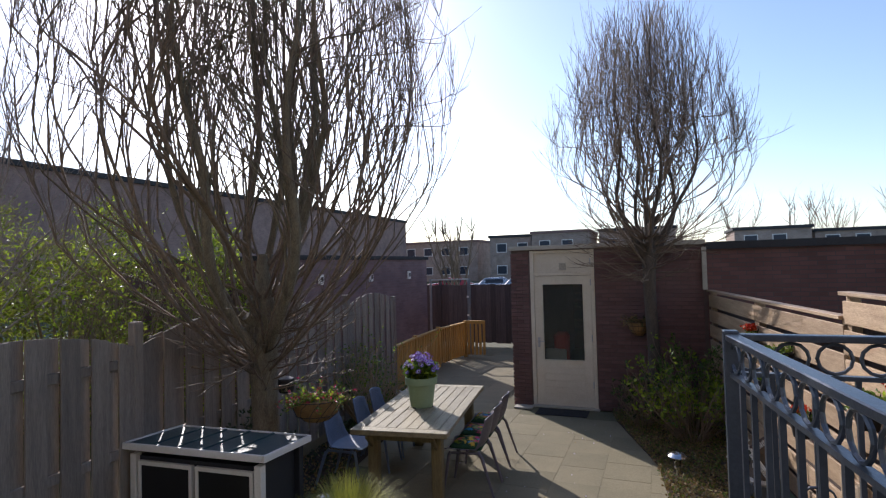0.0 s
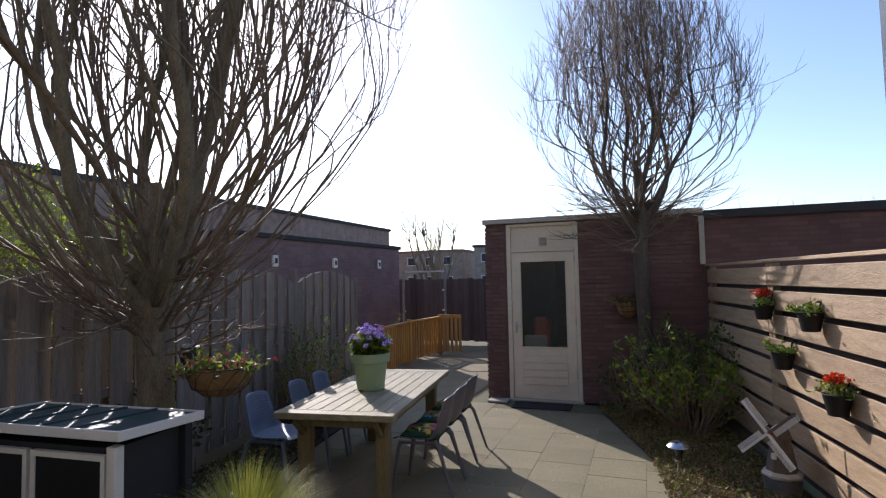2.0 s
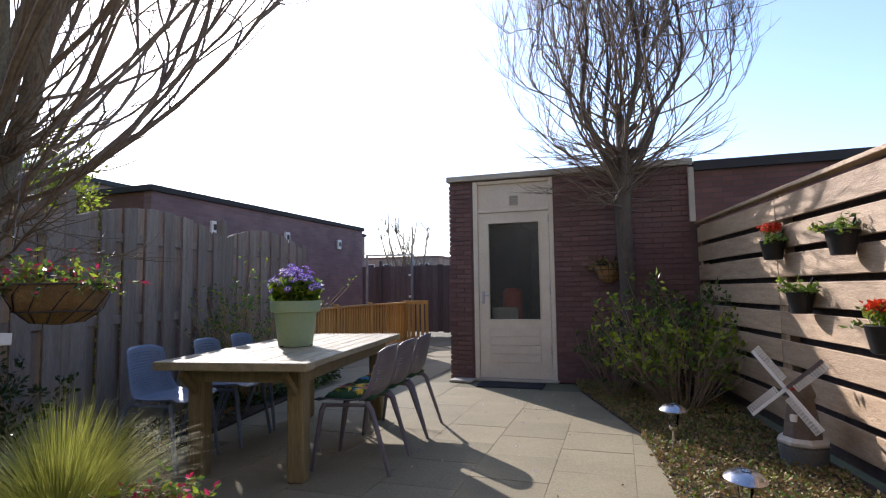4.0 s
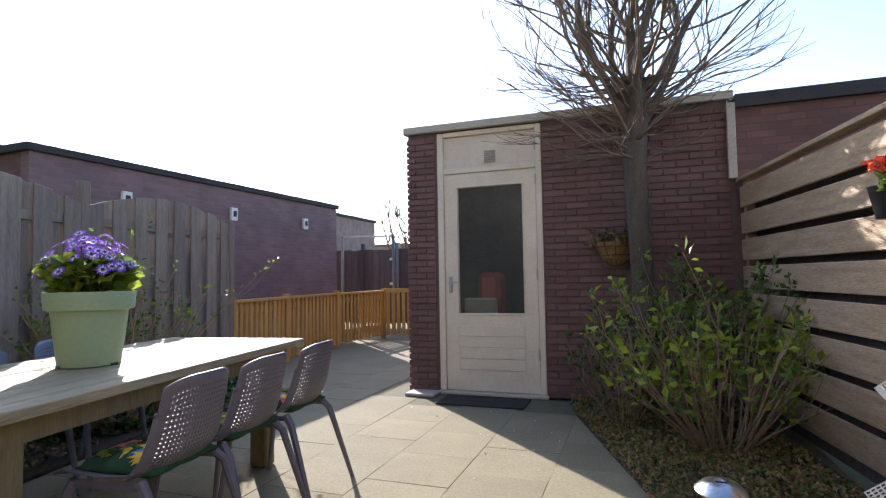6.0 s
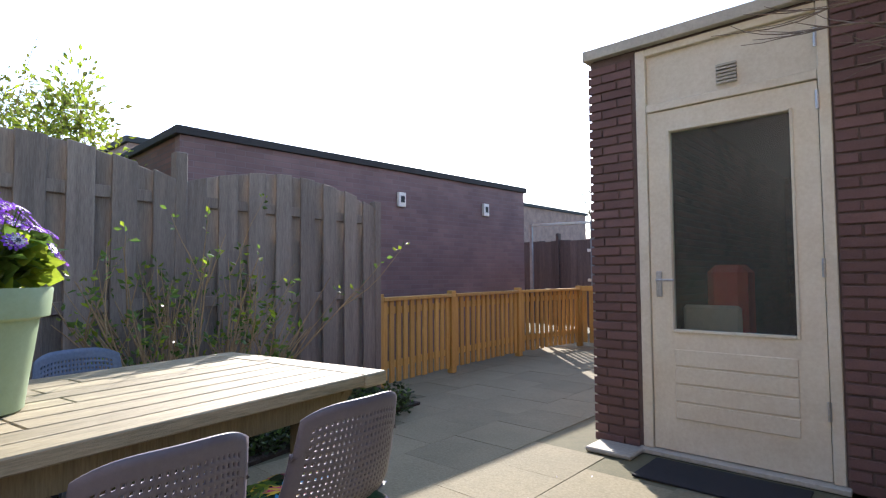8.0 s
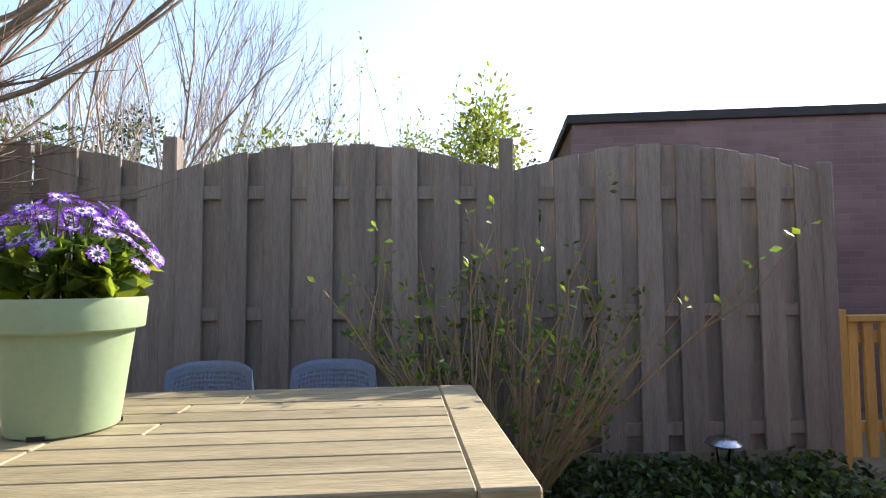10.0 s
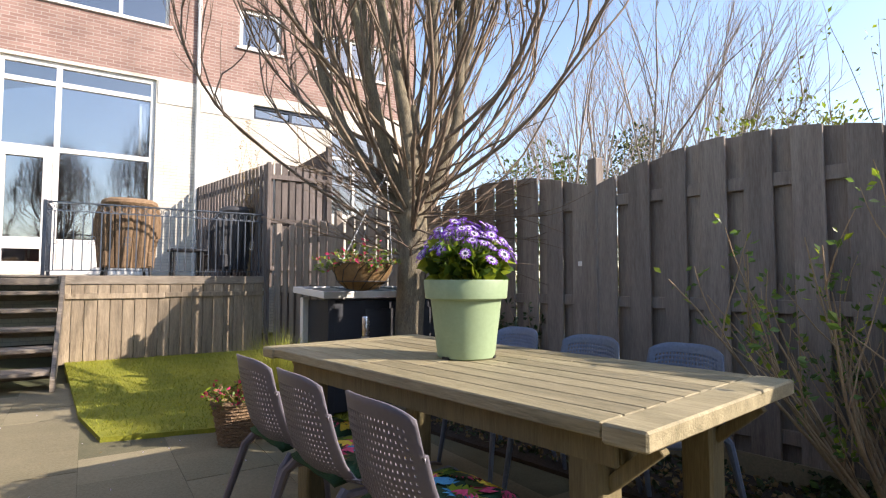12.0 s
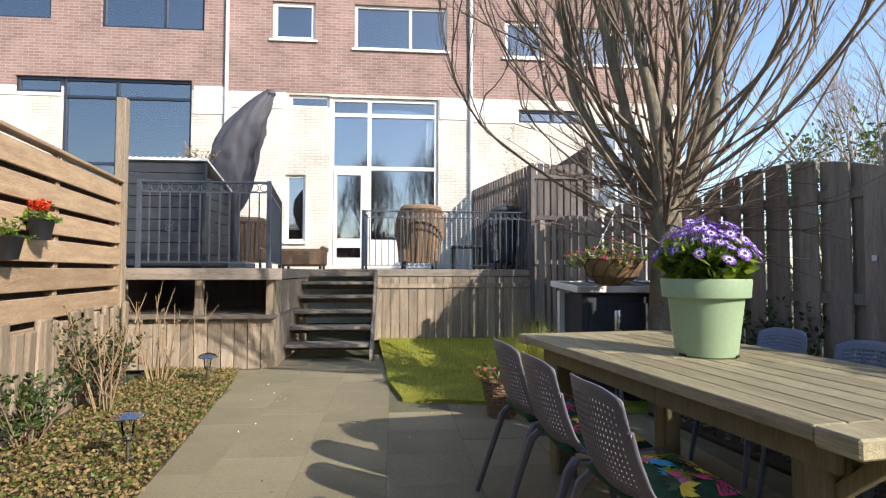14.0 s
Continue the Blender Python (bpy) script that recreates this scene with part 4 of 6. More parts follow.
def seat_cushion(x, y, rz, seed):
    r = random.Random(seed)
    c = thing("seat_cushion", (x, y, 0.447), "seat cushion printed with bright tropical leaves on a garden chair", "cushion", rz, "seat cushions")
    c.scale = (0.9, 0.9, 0.9)
    bm = bmesh.new()
    bmesh.ops.create_grid(bm, x_segments=12, y_segments=12, size=0.19)
    top = list(bm.verts)
    for v in top:
        e = max(abs(v.co.x), abs(v.co.y)) / 0.19
        v.co.z = 0.05 * (1 - e ** 5) + 0.012 + 0.004 * math.sin(v.co.x * 40) * math.sin(v.co.y * 37)
    part("cover", bm, m_cushion, c, "dark green printed cloth", smooth=True)
    so = c.children[0].modifiers.new("t", "SOLIDIFY")
    so.thickness, so.offset = 0.02, 0
    for k, mt in enumerate((m_yellow, m_print, m_printb, m_leaf, m_leafy, m_print, m_yellow, m_leafd)):
        for _ in range(5):
            V, F = [], []
            cx, cy, a0 = r.uniform(-0.15, 0.15), r.uniform(-0.15, 0.15), r.uniform(0, 6.28)
            for q in range(5):
                a, l = a0 + q * 0.42 - 0.8, r.uniform(0.05, 0.085)
                b = len(V)
                for du, dv in ((0, 0), (0.5, 0.15), (1, 0), (0.5, -0.15)):
                    X, Y = cx + l * (du * math.cos(a) - dv * math.sin(a)), cy + l * (du * math.sin(a) + dv * math.cos(a))
                    X, Y = max(-0.18, min(0.18, X)), max(-0.18, min(0.18, Y))
                    e = max(abs(X), abs(Y)) / 0.19
                    V.append((X, Y, 0.052 * (1 - e ** 5) + 0.026 + 0.0006 * k))
                F.append((b, b + 1, b + 2, b + 3))
            raw("print", V, F, mt, c, "printed leaf pattern", smooth=False)


seat_cushion(-0.03, 7.0, 94, 1)
seat_cushion(0.015, 6.50, 94, 2)
seat_cushion(0.05, 6.06, 95, 3)


def flower_pot():
    p = thing("flower_pot", (-0.605, 6.305, 0.7525), "large sage green plastic pot on the garden table", "plant pot")
    K = 0.82
    prof = [(0.150, 0.0), (0.158, 0.006), (0.196, 0.29), (0.200, 0.293), (0.222, 0.297), (0.226, 0.30), (0.234, 0.385), (0.232, 0.392), (0.222, 0.392), (0.214, 0.37), (0.19, 0.30)]
    part("body", lathed([(q * K, z * 0.885) for q, z in prof], 40), m_pot, p, smooth=True)
    part("soil", lathed([(0.165, 0.28), (0.0001, 0.29)], 20), m_soil, p)
    for a in (0.2, 2.3, 4.4):
        part("foot_notch", boxed(-0.02, -0.006, 0.0, 0.02, 0.006, 0.012, 0.0, pose(0.1265 * math.cos(a), 0.1265 * math.sin(a), 0, 0, 0, math.degrees(a) + 90)), m_black, p)
    r = random.Random(5)
    f = thing("violet_flowers", (-0.605, 6.305, 1.065), "bushy plant with violet and white daisy flowers in the pot", "flowers")
    stems, leaves, small = [], [], []
    V, F, W, G, C, H = [], [], [], [], [], []
    for i in range(84):
        a, q = r.uniform(0, 6.28), math.sqrt(r.uniform(0, 1))
        end = Vector((0.218 * q * math.cos(a), 0.218 * q * math.sin(a), 0.285 - 0.15 * q ** 2 + r.uniform(-0.035, 0.03)))
        root = Vector((end.x * 0.35, end.y * 0.35, 0.0))
        mid = root.lerp(end, 0.55) + Vector((r.uniform(-0.02, 0.02), r.uniform(-0.02, 0.02), 0.03))
        stems.append(([root, mid, end], [0.003, 0.0025, 0.0018]))
        n = (Vector((end.x * 1.5, end.y * 1.5, 0.22)) + Vector((r.uniform(-.1, .1), r.uniform(-.1, .1), 0))).normalized()
        u = n.orthogonal().normalized()
        w = n.cross(u)
        R = r.uniform(0.021, 0.031)
        for k in range(11):
            t = 6.2832 * k / 11
            d, e = u * math.cos(t) + w * math.sin(t), u * math.cos(t + 0.27) + w * math.sin(t + 0.27)
            g = u * math.cos(t - 0.27) + w * math.sin(t - 0.27)
            b = len(V)
            V += [end + d * R * 0.45 + n * 0.003, end + e * R * 0.85 + n * 0.006, end + d * R * 1.08 + n * 0.003, end + g * R * 0.85 + n * 0.006]
            F.append((b, b + 1, b + 2, b + 3))
            b = len(W)
            W += [end + d * R * 0.2 + n * 0.004, end + e * R * 0.5 + n * 0.005, end + d * R * 0.74 + n * 0.0062, end + g * R * 0.5 + n * 0.005]
            G.append((b, b + 1, b + 2, b + 3))
        b = len(C)
        C += [end + (u * math.cos(t * 1.047) + w * math.sin(t * 1.047)) * R * 0.27 + n * 0.007 for t in range(6)]
        H.append(tuple(range(b, b + 6)))
    for i in range(420):
        a, q = r.uniform(0, 6.28), math.sqrt(r.uniform(0.1, 1))
        z = r.uniform(0.01, 0.20 - 0.09 * q)
        p0 = Vector((0.155 * q * math.cos(a), 0.155 * q * math.sin(a), z + 0.03 + (0.03 if q > .8 else 0)))
        leaves.append((p0, Vector((math.cos(a), math.sin(a), r.uniform(-0.4, 0.7))), r.uniform(0.7, 1.4)))
    raw("stem", *lines_mesh(stems), m_leaf, f)
    raw("foliage", *leaf_mesh(leaves[::2], r, 0.06, 0.95), m_leafy, f, "pale green young leaves", smooth=False)
    raw("foliage", *leaf_mesh(leaves[1::2], r, 0.06, 0.95), m_leaf, f, "fresh green lobed leaves", smooth=False)
    raw("blossom", V, F, m_purple, f, "violet petals", smooth=False, kind="stuff")
    raw("petal_base", W, G, m_petal, f, "white petal rings", smooth=False, kind="stuff")
    raw("flower_centre", C, H, m_navy, f, "dark blue flower centres", smooth=False, kind="stuff")


flower_pot()


# ---- trees ----
def upright_tree(name, at, label, seed, fork, radius, leaders, limbs, crown, shoots, low, bark):
    """A tree once cut back: a short trunk, thick leaders, then an egg of many rising shoots. crown: (spread, top)."""
    r = random.Random(seed)
    t = thing(name, at, label, "tree")
    spread, top = crown
    prof = ((0.0, 0.06), (0.06, 0.30), (0.14, 0.56), (0.26, 0.82), (0.42, 0.96), (0.60, 1.0), (0.80, 0.96), (1.0, 0.86))

    def wide(f):
        for (a, x), (b, y) in zip(prof, prof[1:]):
            if f <= b:
                return x + (y - x) * (f - a) / (b - a)
        return prof[-1][1]

    def way(a, q, f, base):
        """A point on the rising curve of heading a and reach q, f from 0 at the fork to 1 at the tip."""
        h = base + (top * (1 - 0.27 * q ** 2.2) - base) * f
        rad = spread * q * wide(f)
        return Vector((rad * math.cos(a), rad * math.sin(a), h))

    pts = [Vector((0, 0, -0.05)), Vector((0.01, 0, 0.12)), Vector((0.02, 0.01, fork * 0.45)), Vector((-0.01, 0.015, fork * 0.8)), Vector((0, 0, fork)), Vector((0.02, 0.0, fork + 0.35)), Vector((-0.02, 0.02, fork + 0.9))]
    part("trunk", tubed(pts, [radius * 1.35, radius * 1.05, radius * 0.96, radius * 1.0, radius * 1.12, radius * 0.85, radius * 0.35], 14), bark, t, smooth=True)
    total = leaders + limbs
    for i in range(total):
        lead = i < leaders
        a = 6.2832 * (i * 0.381966 + r.uniform(-0.05, 0.05))
        q = r.uniform(0.12, 0.55) if lead else math.sqrt((i - leaders + 1.0) / limbs) * r.uniform(0.86, 1.02)
        base = fork + (r.uniform(-0.15, 0.15) if lead else r.uniform(-0.25, 1.05) * (1.15 - 0.5 * q))
        N = 18
        ph = [r.uniform(0, 6.28) for _ in range(4)]
        limb = []
        for k in range(N + 1):
            f = k / N
            p = way(a + 0.16 * math.sin(2.6 * f + ph[0]) * f, q, f, base)
            w = 0.10 * math.sin(math.pi * min(1, f * 1.6))
            limb.append(p + Vector((w * math.sin(9 * f + ph[1]), w * math.cos(8 * f + ph[2]), 0)) + Vector((r.gauss(0, 0.007), r.gauss(0, 0.007), 0)) * min(1, 4 * f))
        r0 = radius * (r.uniform(0.34, 0.52) if lead else (r.uniform(0.12, 0.18) if i % 4 == 0 else r.uniform(0.07, 0.13)))
        branches = [(limb, [r0 * (1 - k / (N + 0.6)) ** 1.4 + 0.002 for k in range(N + 1)])]
        carriers = []
        for j in range(shoots + (4 if lead else 0)):
            k0 = r.randint(1, 11)
            f0 = k0 / N
            a2, q2 = a + r.gauss(0, 0.5 if not lead else 1.2), min(1.0, max(0.05, q + r.gauss(0.0, 0.2)))
            end = r.uniform(0.72, 1.0)
            sh, M = [], 12
            for m in range(M + 1):
                f = f0 + (end - f0) * m / M
                g = min(1.0, (m / M) / 0.7)
                g = g * g * (3 - 2 * g)
                kk = min(f * N, N - 0.001)
                i0 = int(kk)
                here = limb[i0].lerp(limb[i0 + 1], kk - i0)
                there = way(a2, q2, f, base)
                sh.append(here.lerp(there, g) + Vector((r.gauss(0, 0.009), r.gauss(0, 0.009), r.gauss(0, 0.005))) * min(1, m / 2))
            rs = min(r0 * 0.55, 0.0105) * (1.1 - 0.6 * f0)
            branches.append((sh, [rs * (1 - m / (M + 0.6)) + 0.0015 for m in range(M + 1)]))
            carriers.append((sh, rs))
        carriers.append((limb, r0 * 0.6))
        for c, rs in carriers:
            for _ in range(7):
                k = r.randint(len(c) // 4, len(c) - 2)
                d = (c[k + 1] - c[k]).normalized()
                out = Vector((c[k].x, c[k].y, 0))
                out = out.normalized() if out.length > 0.05 else Vector((1, 0, 0))
                w = d + Vector((r.uniform(-1, 1), r.uniform(-1, 1), r.uniform(-0.5, 0.5))) * 0.62 + out * 0.12
                ln = r.uniform(0.22, 0.75) * top / 6.4
                tw = bend(r, c[k], w, ln, 5, 0.17, 0.10)
                rb = min(rs * 0.4, 0.0048)
                branches.append((tw, [rb * (1 - m / 6) + 0.0014 for m in range(6)]))
                for _ in range(2):
                    m = r.randint(1, 4)
                    w2 = (tw[m + 1] - tw[m]).normalized() + Vector((r.uniform(-1, 1), r.uniform(-1, 1), r.uniform(-0.3, 0.5))) * 0.6
                    branches.append((bend(r, tw[m], w2, ln * r.uniform(0.25, 0.5), 3, 0.12, 0.12), [0.0019, 0.0016, 0.0013, 0.001]))
        raw("limb", *lines_mesh(branches, 7), bark if lead else m_twig, t)
    branches = []
    for j in range(low):
        a = r.uniform(0, 6.28)
        z = fork + r.uniform(-0.35, 0.35)
        s = Vector((radius * 0.7 * math.cos(a), radius * 0.7 * math.sin(a), z))
        tw = bend(r, s, (math.cos(a), math.sin(a), r.uniform(-0.15, 0.45)), r.uniform(0.4, 1.35), 9, 0.045, 0.17)
        branches.append((tw, [0.0085 * (1 - m / 10) + 0.0013 for m in range(10)]))
        for _ in range(7):
            m = r.randint(2, 8)
            w2 = (tw[m + 1] - tw[m]).normalized() + Vector((r.uniform(-1, 1), r.uniform(-1, 1), r.uniform(-.5, .6))) * 0.7
            tw2 = bend(r, tw[m], w2, r.uniform(0.15, 0.5), 4, 0.03, 0.16)
            branches.append((tw2, [0.0034 * (1 - q / 5) + 0.0011 for q in range(5)]))
    raw("brushwood", *lines_mesh(branches, 6), m_twig, t, "tangle of thin drooping low twigs", kind="stuff")
    for j in range(5):
        a, z = r.uniform(0, 6.28), fork + r.uniform(0.0, 0.5)
        d = Vector((math.cos(a), math.sin(a), 0.9)).normalized()
        s = Vector((0, 0, z)) + d * radius * 0.5
        part("cut_stub", tubed([s, s + d * r.uniform(0.14, 0.22)], [radius * 0.42, radius * 0.36], 9), bark, t)
    return t


upright_tree("garden_tree", (-1.35, 4.50, 0), "bare pollarded tree with dense upright branches by the fence", 11, 1.62, 0.118, 7, 44, (1.85, 6.7), 5, 50, m_bark)
upright_tree("garden_tree", (1.87, 9.20, 0), "bare pollarded tree with dense upright branches at the shed", 23, 2.42, 0.09, 5, 40, (1.4, 6.35), 5, 60, m_shadebark)


def bare_tree(at, label, seed, height, spread, mat, stems=9, trunk=0.05, fine=8, name="bare_tree"):
    r = random.Random(seed)
    t = thing(name, at, label, "tree")
    for i in range(stems):
        a = 6.2832 * i / stems + r.uniform(-0.3, 0.3)
        tilt = r.uniform(0.15, 1.0) * spread / height
        st = bend(r, (0.1 * math.cos(a), 0.1 * math.sin(a), -0.05), (tilt * math.cos(a), tilt * math.sin(a), 1), height * r.uniform(0.8, 1.05), 10, 0.05, 0.10)
        br = [(st, [trunk * (1 - k / 11) + 0.004 * height / 5 for k in range(11)])]
        for j in range(fine * 2):
            k = r.randint(3, 9)
            w = (st[k + 1] - st[k]).normalized() + Vector((r.uniform(-1, 1), r.uniform(-1, 1), r.uniform(-0.1, 0.4))) * 0.8
            ln = height * r.uniform(0.12, 0.36)
            b = bend(r, st[k], w, ln, 5, 0.08, 0.16)
            br.append((b, [trunk * 0.3 * (1 - m / 6) + 0.0022 * height / 5 for m in range(6)]))
            for _ in range(4):
                m = r.randint(1, 4)
                w2 = (b[m + 1] - b[m]).normalized() + Vector((r.uniform(-1, 1), r.uniform(-1, 1), r.uniform(-.3, .5))) * 0.8
                br.append((bend(r, b[m], w2, ln * r.uniform(0.3, 0.6), 4, 0.06, 0.18), [0.002 * height / 5] * 5))
        raw("trunk" if i == 0 else "limb", *lines_mesh(br, 5), mat, t)
    return t


def fan_tree(at, label, seed, size, mat, stems=10):
    """Many pale stems from one foot that fork again and again into a round fan of fine twigs."""
    r = random.Random(seed)
    t = thing("bare_tree", at, label, "tree")
    for i in range(stems):
        a = 6.2832 * (i + r.uniform(-0.2, 0.2)) / stems
        lean = r.uniform(0.10, 0.95)
        br = []

        def grow(start, d, length, rad, level):
            p = bend(r, start, d, length, 6, 0.015, 0.055)
            br.append((p, [rad * (1 - 0.5 * k / 6) for k in range(7)]))
            if level == 4:
                return
            for j in range((3, 4, 4, 3)[level]):
                k = 6 if j == 0 else r.randint(2, 6)
                w = (p[k] - p[k - 1]).normalized()
                w = w + Vector((r.uniform(-1, 1), r.uniform(-1, 1), r.uniform(-0.35, 0.65))) * (0.26 + 0.10 * level)
                grow(p[k], w, length * r.uniform(0.50, 0.74), max(0.0026 * size / 4, rad * (0.62 if j == 0 else 0.42)), level + 1)

        grow(Vector((0.08 * math.cos(a), 0.08 * math.sin(a), -0.05)), Vector((lean * math.cos(a), lean * math.sin(a), 1)), size * r.uniform(0.42, 0.52), 0.007 * size, 0)
        raw("limb", *lines_mesh(br, 5), mat, t)
    return t


fan_tree((-5.7, 3.0, 0), "pale bare many-stemmed tree in the next garden", 3, 4.7, m_birch, 15)
fan_tree((-10.5, 0.4, 0), "tall bare tree behind the next gardens", 8, 7.0, m_birch, 8)


# ---- shrubs ----
def shrub(name, at, label, seed, stems, size, mat, leafs, leaf=0.05, lean=0.9, tips=True, category="shrub", stemmat=None, second=None, clump=7, thick=0.0062):
    """Arching stems that carry loose bunches of leaves, most of them near the tips."""
    r = random.Random(seed)
    t = thing(name, at, label, category)
    br, pl, pl2 = [], [], []
    w, h = size
    for i in range(stems):
        a = r.uniform(0, 6.2832)
        q = math.sqrt(r.uniform(0, 1))
        ln = h * r.uniform(0.65, 1.1)
        st = bend(r, (0.12 * w * math.cos(a), 0.12 * w * math.sin(a), -0.02), (lean * q * w / h * math.cos(a), lean * q * w / h * math.sin(a), 1), ln, 8, 0.02, 0.10)
        br.append((st, [thick * (1 - k / 9) + 0.0016 for k in range(9)]))
        subs = [st]
        for _ in range(4):
            k = r.randint(2, 7)
            w2 = (st[k + 1] - st[k]).normalized() + Vector((r.uniform(-1, 1), r.uniform(-1, 1), r.uniform(-0.1, 0.5))) * 0.75
            s2 = bend(r, st[k], w2, ln * r.uniform(0.2, 0.45), 5, 0.06, 0.12)
            br.append((s2, [0.0038 * (1 - m / 6) + 0.0012 for m in range(6)]))
            subs.append(s2)
        for s in subs:
            for _ in range(max(1, leafs // len(subs))):
                k = len(s) - 1 if (tips and r.random() < 0.5) else r.randint(len(s) // 2, len(s) - 1)
                for _ in range(clump):
                    d = Vector((r.uniform(-1, 1), r.uniform(-1, 1), r.uniform(-0.3, 1.1)))
                    (pl2 if second and r.random() < 0.28 else pl).append((s[k] + d * leaf * 0.35 + (s[k] - s[k - 1]) * r.uniform(-1, 0.3), d, r.uniform(0.6, 1.25)))
    raw("stem", *lines_mesh(br, 5), stemmat or m_stem, t)
    raw("foliage", *leaf_mesh(pl, r, leaf, 0.55), mat, t, smooth=False, kind="stuff")
    if second:
        raw("foliage", *leaf_mesh(pl2, r, leaf, 0.55), second, t, "darker leaves", smooth=False)
    return t


shrub("leafy_shrub", (2.33, 8.35, 0), "leafy shrub with fresh yellow green leaves before the shed", 31, 52, (0.95, 1.05), m_leafy, 9, 0.07, 1.3, second=m_leaf, clump=5, thick=0.0075)
shrub("leafy_shrub", (2.35, 8.9, 0), "dark green shrub in the shed corner", 32, 26, (0.7, 1.1), m_leaf, 12, 0.05, 0.8, second=m_leafd)
shrub("leafy_shrub", (1.72, 8.75, 0), "low dark shrub at the shed wall", 33, 22, (0.55, 0.75), m_leafd, 9, 0.05, 0.9, second=m_leaf)
shrub("bare_shrub", (-2.0, 7.55, 0), "sparse shrub with few green leaves before the fence", 34, 60, (0.9, 1.3), m_leaf, 8, 0.045, 1.1, second=m_leafy, clump=5, thick=0.0095, stemmat=m_dry)
shrub("basket_shrub", (-1.85, 5.0, 0), "dark shrub at the foot of the tall fence", 35, 18, (0.5, 0.8), m_leafd, 14, 0.05, 0.9)


def hedge(at, size, seed, mat, label, count, second=m_hedge, leaf=0.075):
    """A dense bush: limbs inside, many leaves in uneven clumps over the outside."""
    r = random.Random(seed)
    t = thing("hedge_bush", at, label, "bush", group="bushes behind the tall fence")
    sx, sy, sz = size
    br, pl, pl2 = [], [], []
    for i in range(count):
        a, z = r.uniform(0, 6.2832), r.uniform(0.05, 1.0)
        rad = math.sqrt(max(0.03, 1 - (z * 1.0) ** 2.2)) * r.uniform(0.7, 1.08)
        c = Vector((sx * rad * math.cos(a), sy * rad * math.sin(a), sz * z + r.uniform(-0.15, 0.2)))
        if i % 4 == 0:
            br.append(([Vector((0, 0, 0)), c * 0.55 + Vector((0, 0, 0.2)), c], [0.02, 0.012, 0.003]))
        for _ in range(26):
            d = Vector((r.gauss(0, 1), r.gauss(0, 1), r.gauss(0.3, 1)))
            p = c + d * 0.10
            (pl if r.random() < 0.65 else pl2).append((p, d, r.uniform(0.6, 1.3)))
    raw("stem", *lines_mesh(br, 5), m_stem, t)
    raw("foliage", *leaf_mesh(pl, r, leaf, 0.5), mat, t, smooth=False)
    raw("foliage", *leaf_mesh(pl2, r, leaf, 0.5), second, t, smooth=False)


hedge((-5.0, 7.6, 0), (0.8, 0.55, 2.95), 41, m_leafy, "tall yellow green laurel bush behind the fence", 210)
shrub("tall_twigs", (-5.2, 6.3, 0), "tall thin twigs with small leaves behind the fence", 51, 30, (1.5, 2.95), m_hedge, 10, 0.05, 0.9, second=m_leafy, clump=3)
hedge((-5.8, 5.6, 0), (1.1, 1.0, 2.8), 42, m_hedge, "yellow olive bush behind the fence", 190, m_leafy)
hedge((-6.6, 4.6, 0), (1.3, 1.2, 3.05), 43, m_hedge, "brownish green bush behind the fence", 180, m_leafy)
hedge((-5.0, 2.1, 0), (1.15, 1.0, 3.0), 44, m_hedge, "olive green bush behind the fence", 190, m_leaf)
hedge((-7.4, 7.5, 0), (1.2, 0.8, 3.5), 45, m_hedge, "broad yellow green bush in the next garden", 190, m_leafy)
hedge((-9.5, 6.4, 0), (1.9, 1.2, 3.8), 46, m_hedge, "broad olive bush in the next garden", 190, m_leafy)
hedge((-8.5, 1.2, 0), (1.6, 1.4, 4.0), 47, m_leafd, "tall dark green bush beyond the house", 200, m_hedge, 0.09)
hedge((-10.2, 2.4, 0), (2.0, 1.6, 3.4), 48, m_hedge, "far olive bush behind the gardens", 190, m_leafd, 0.09)


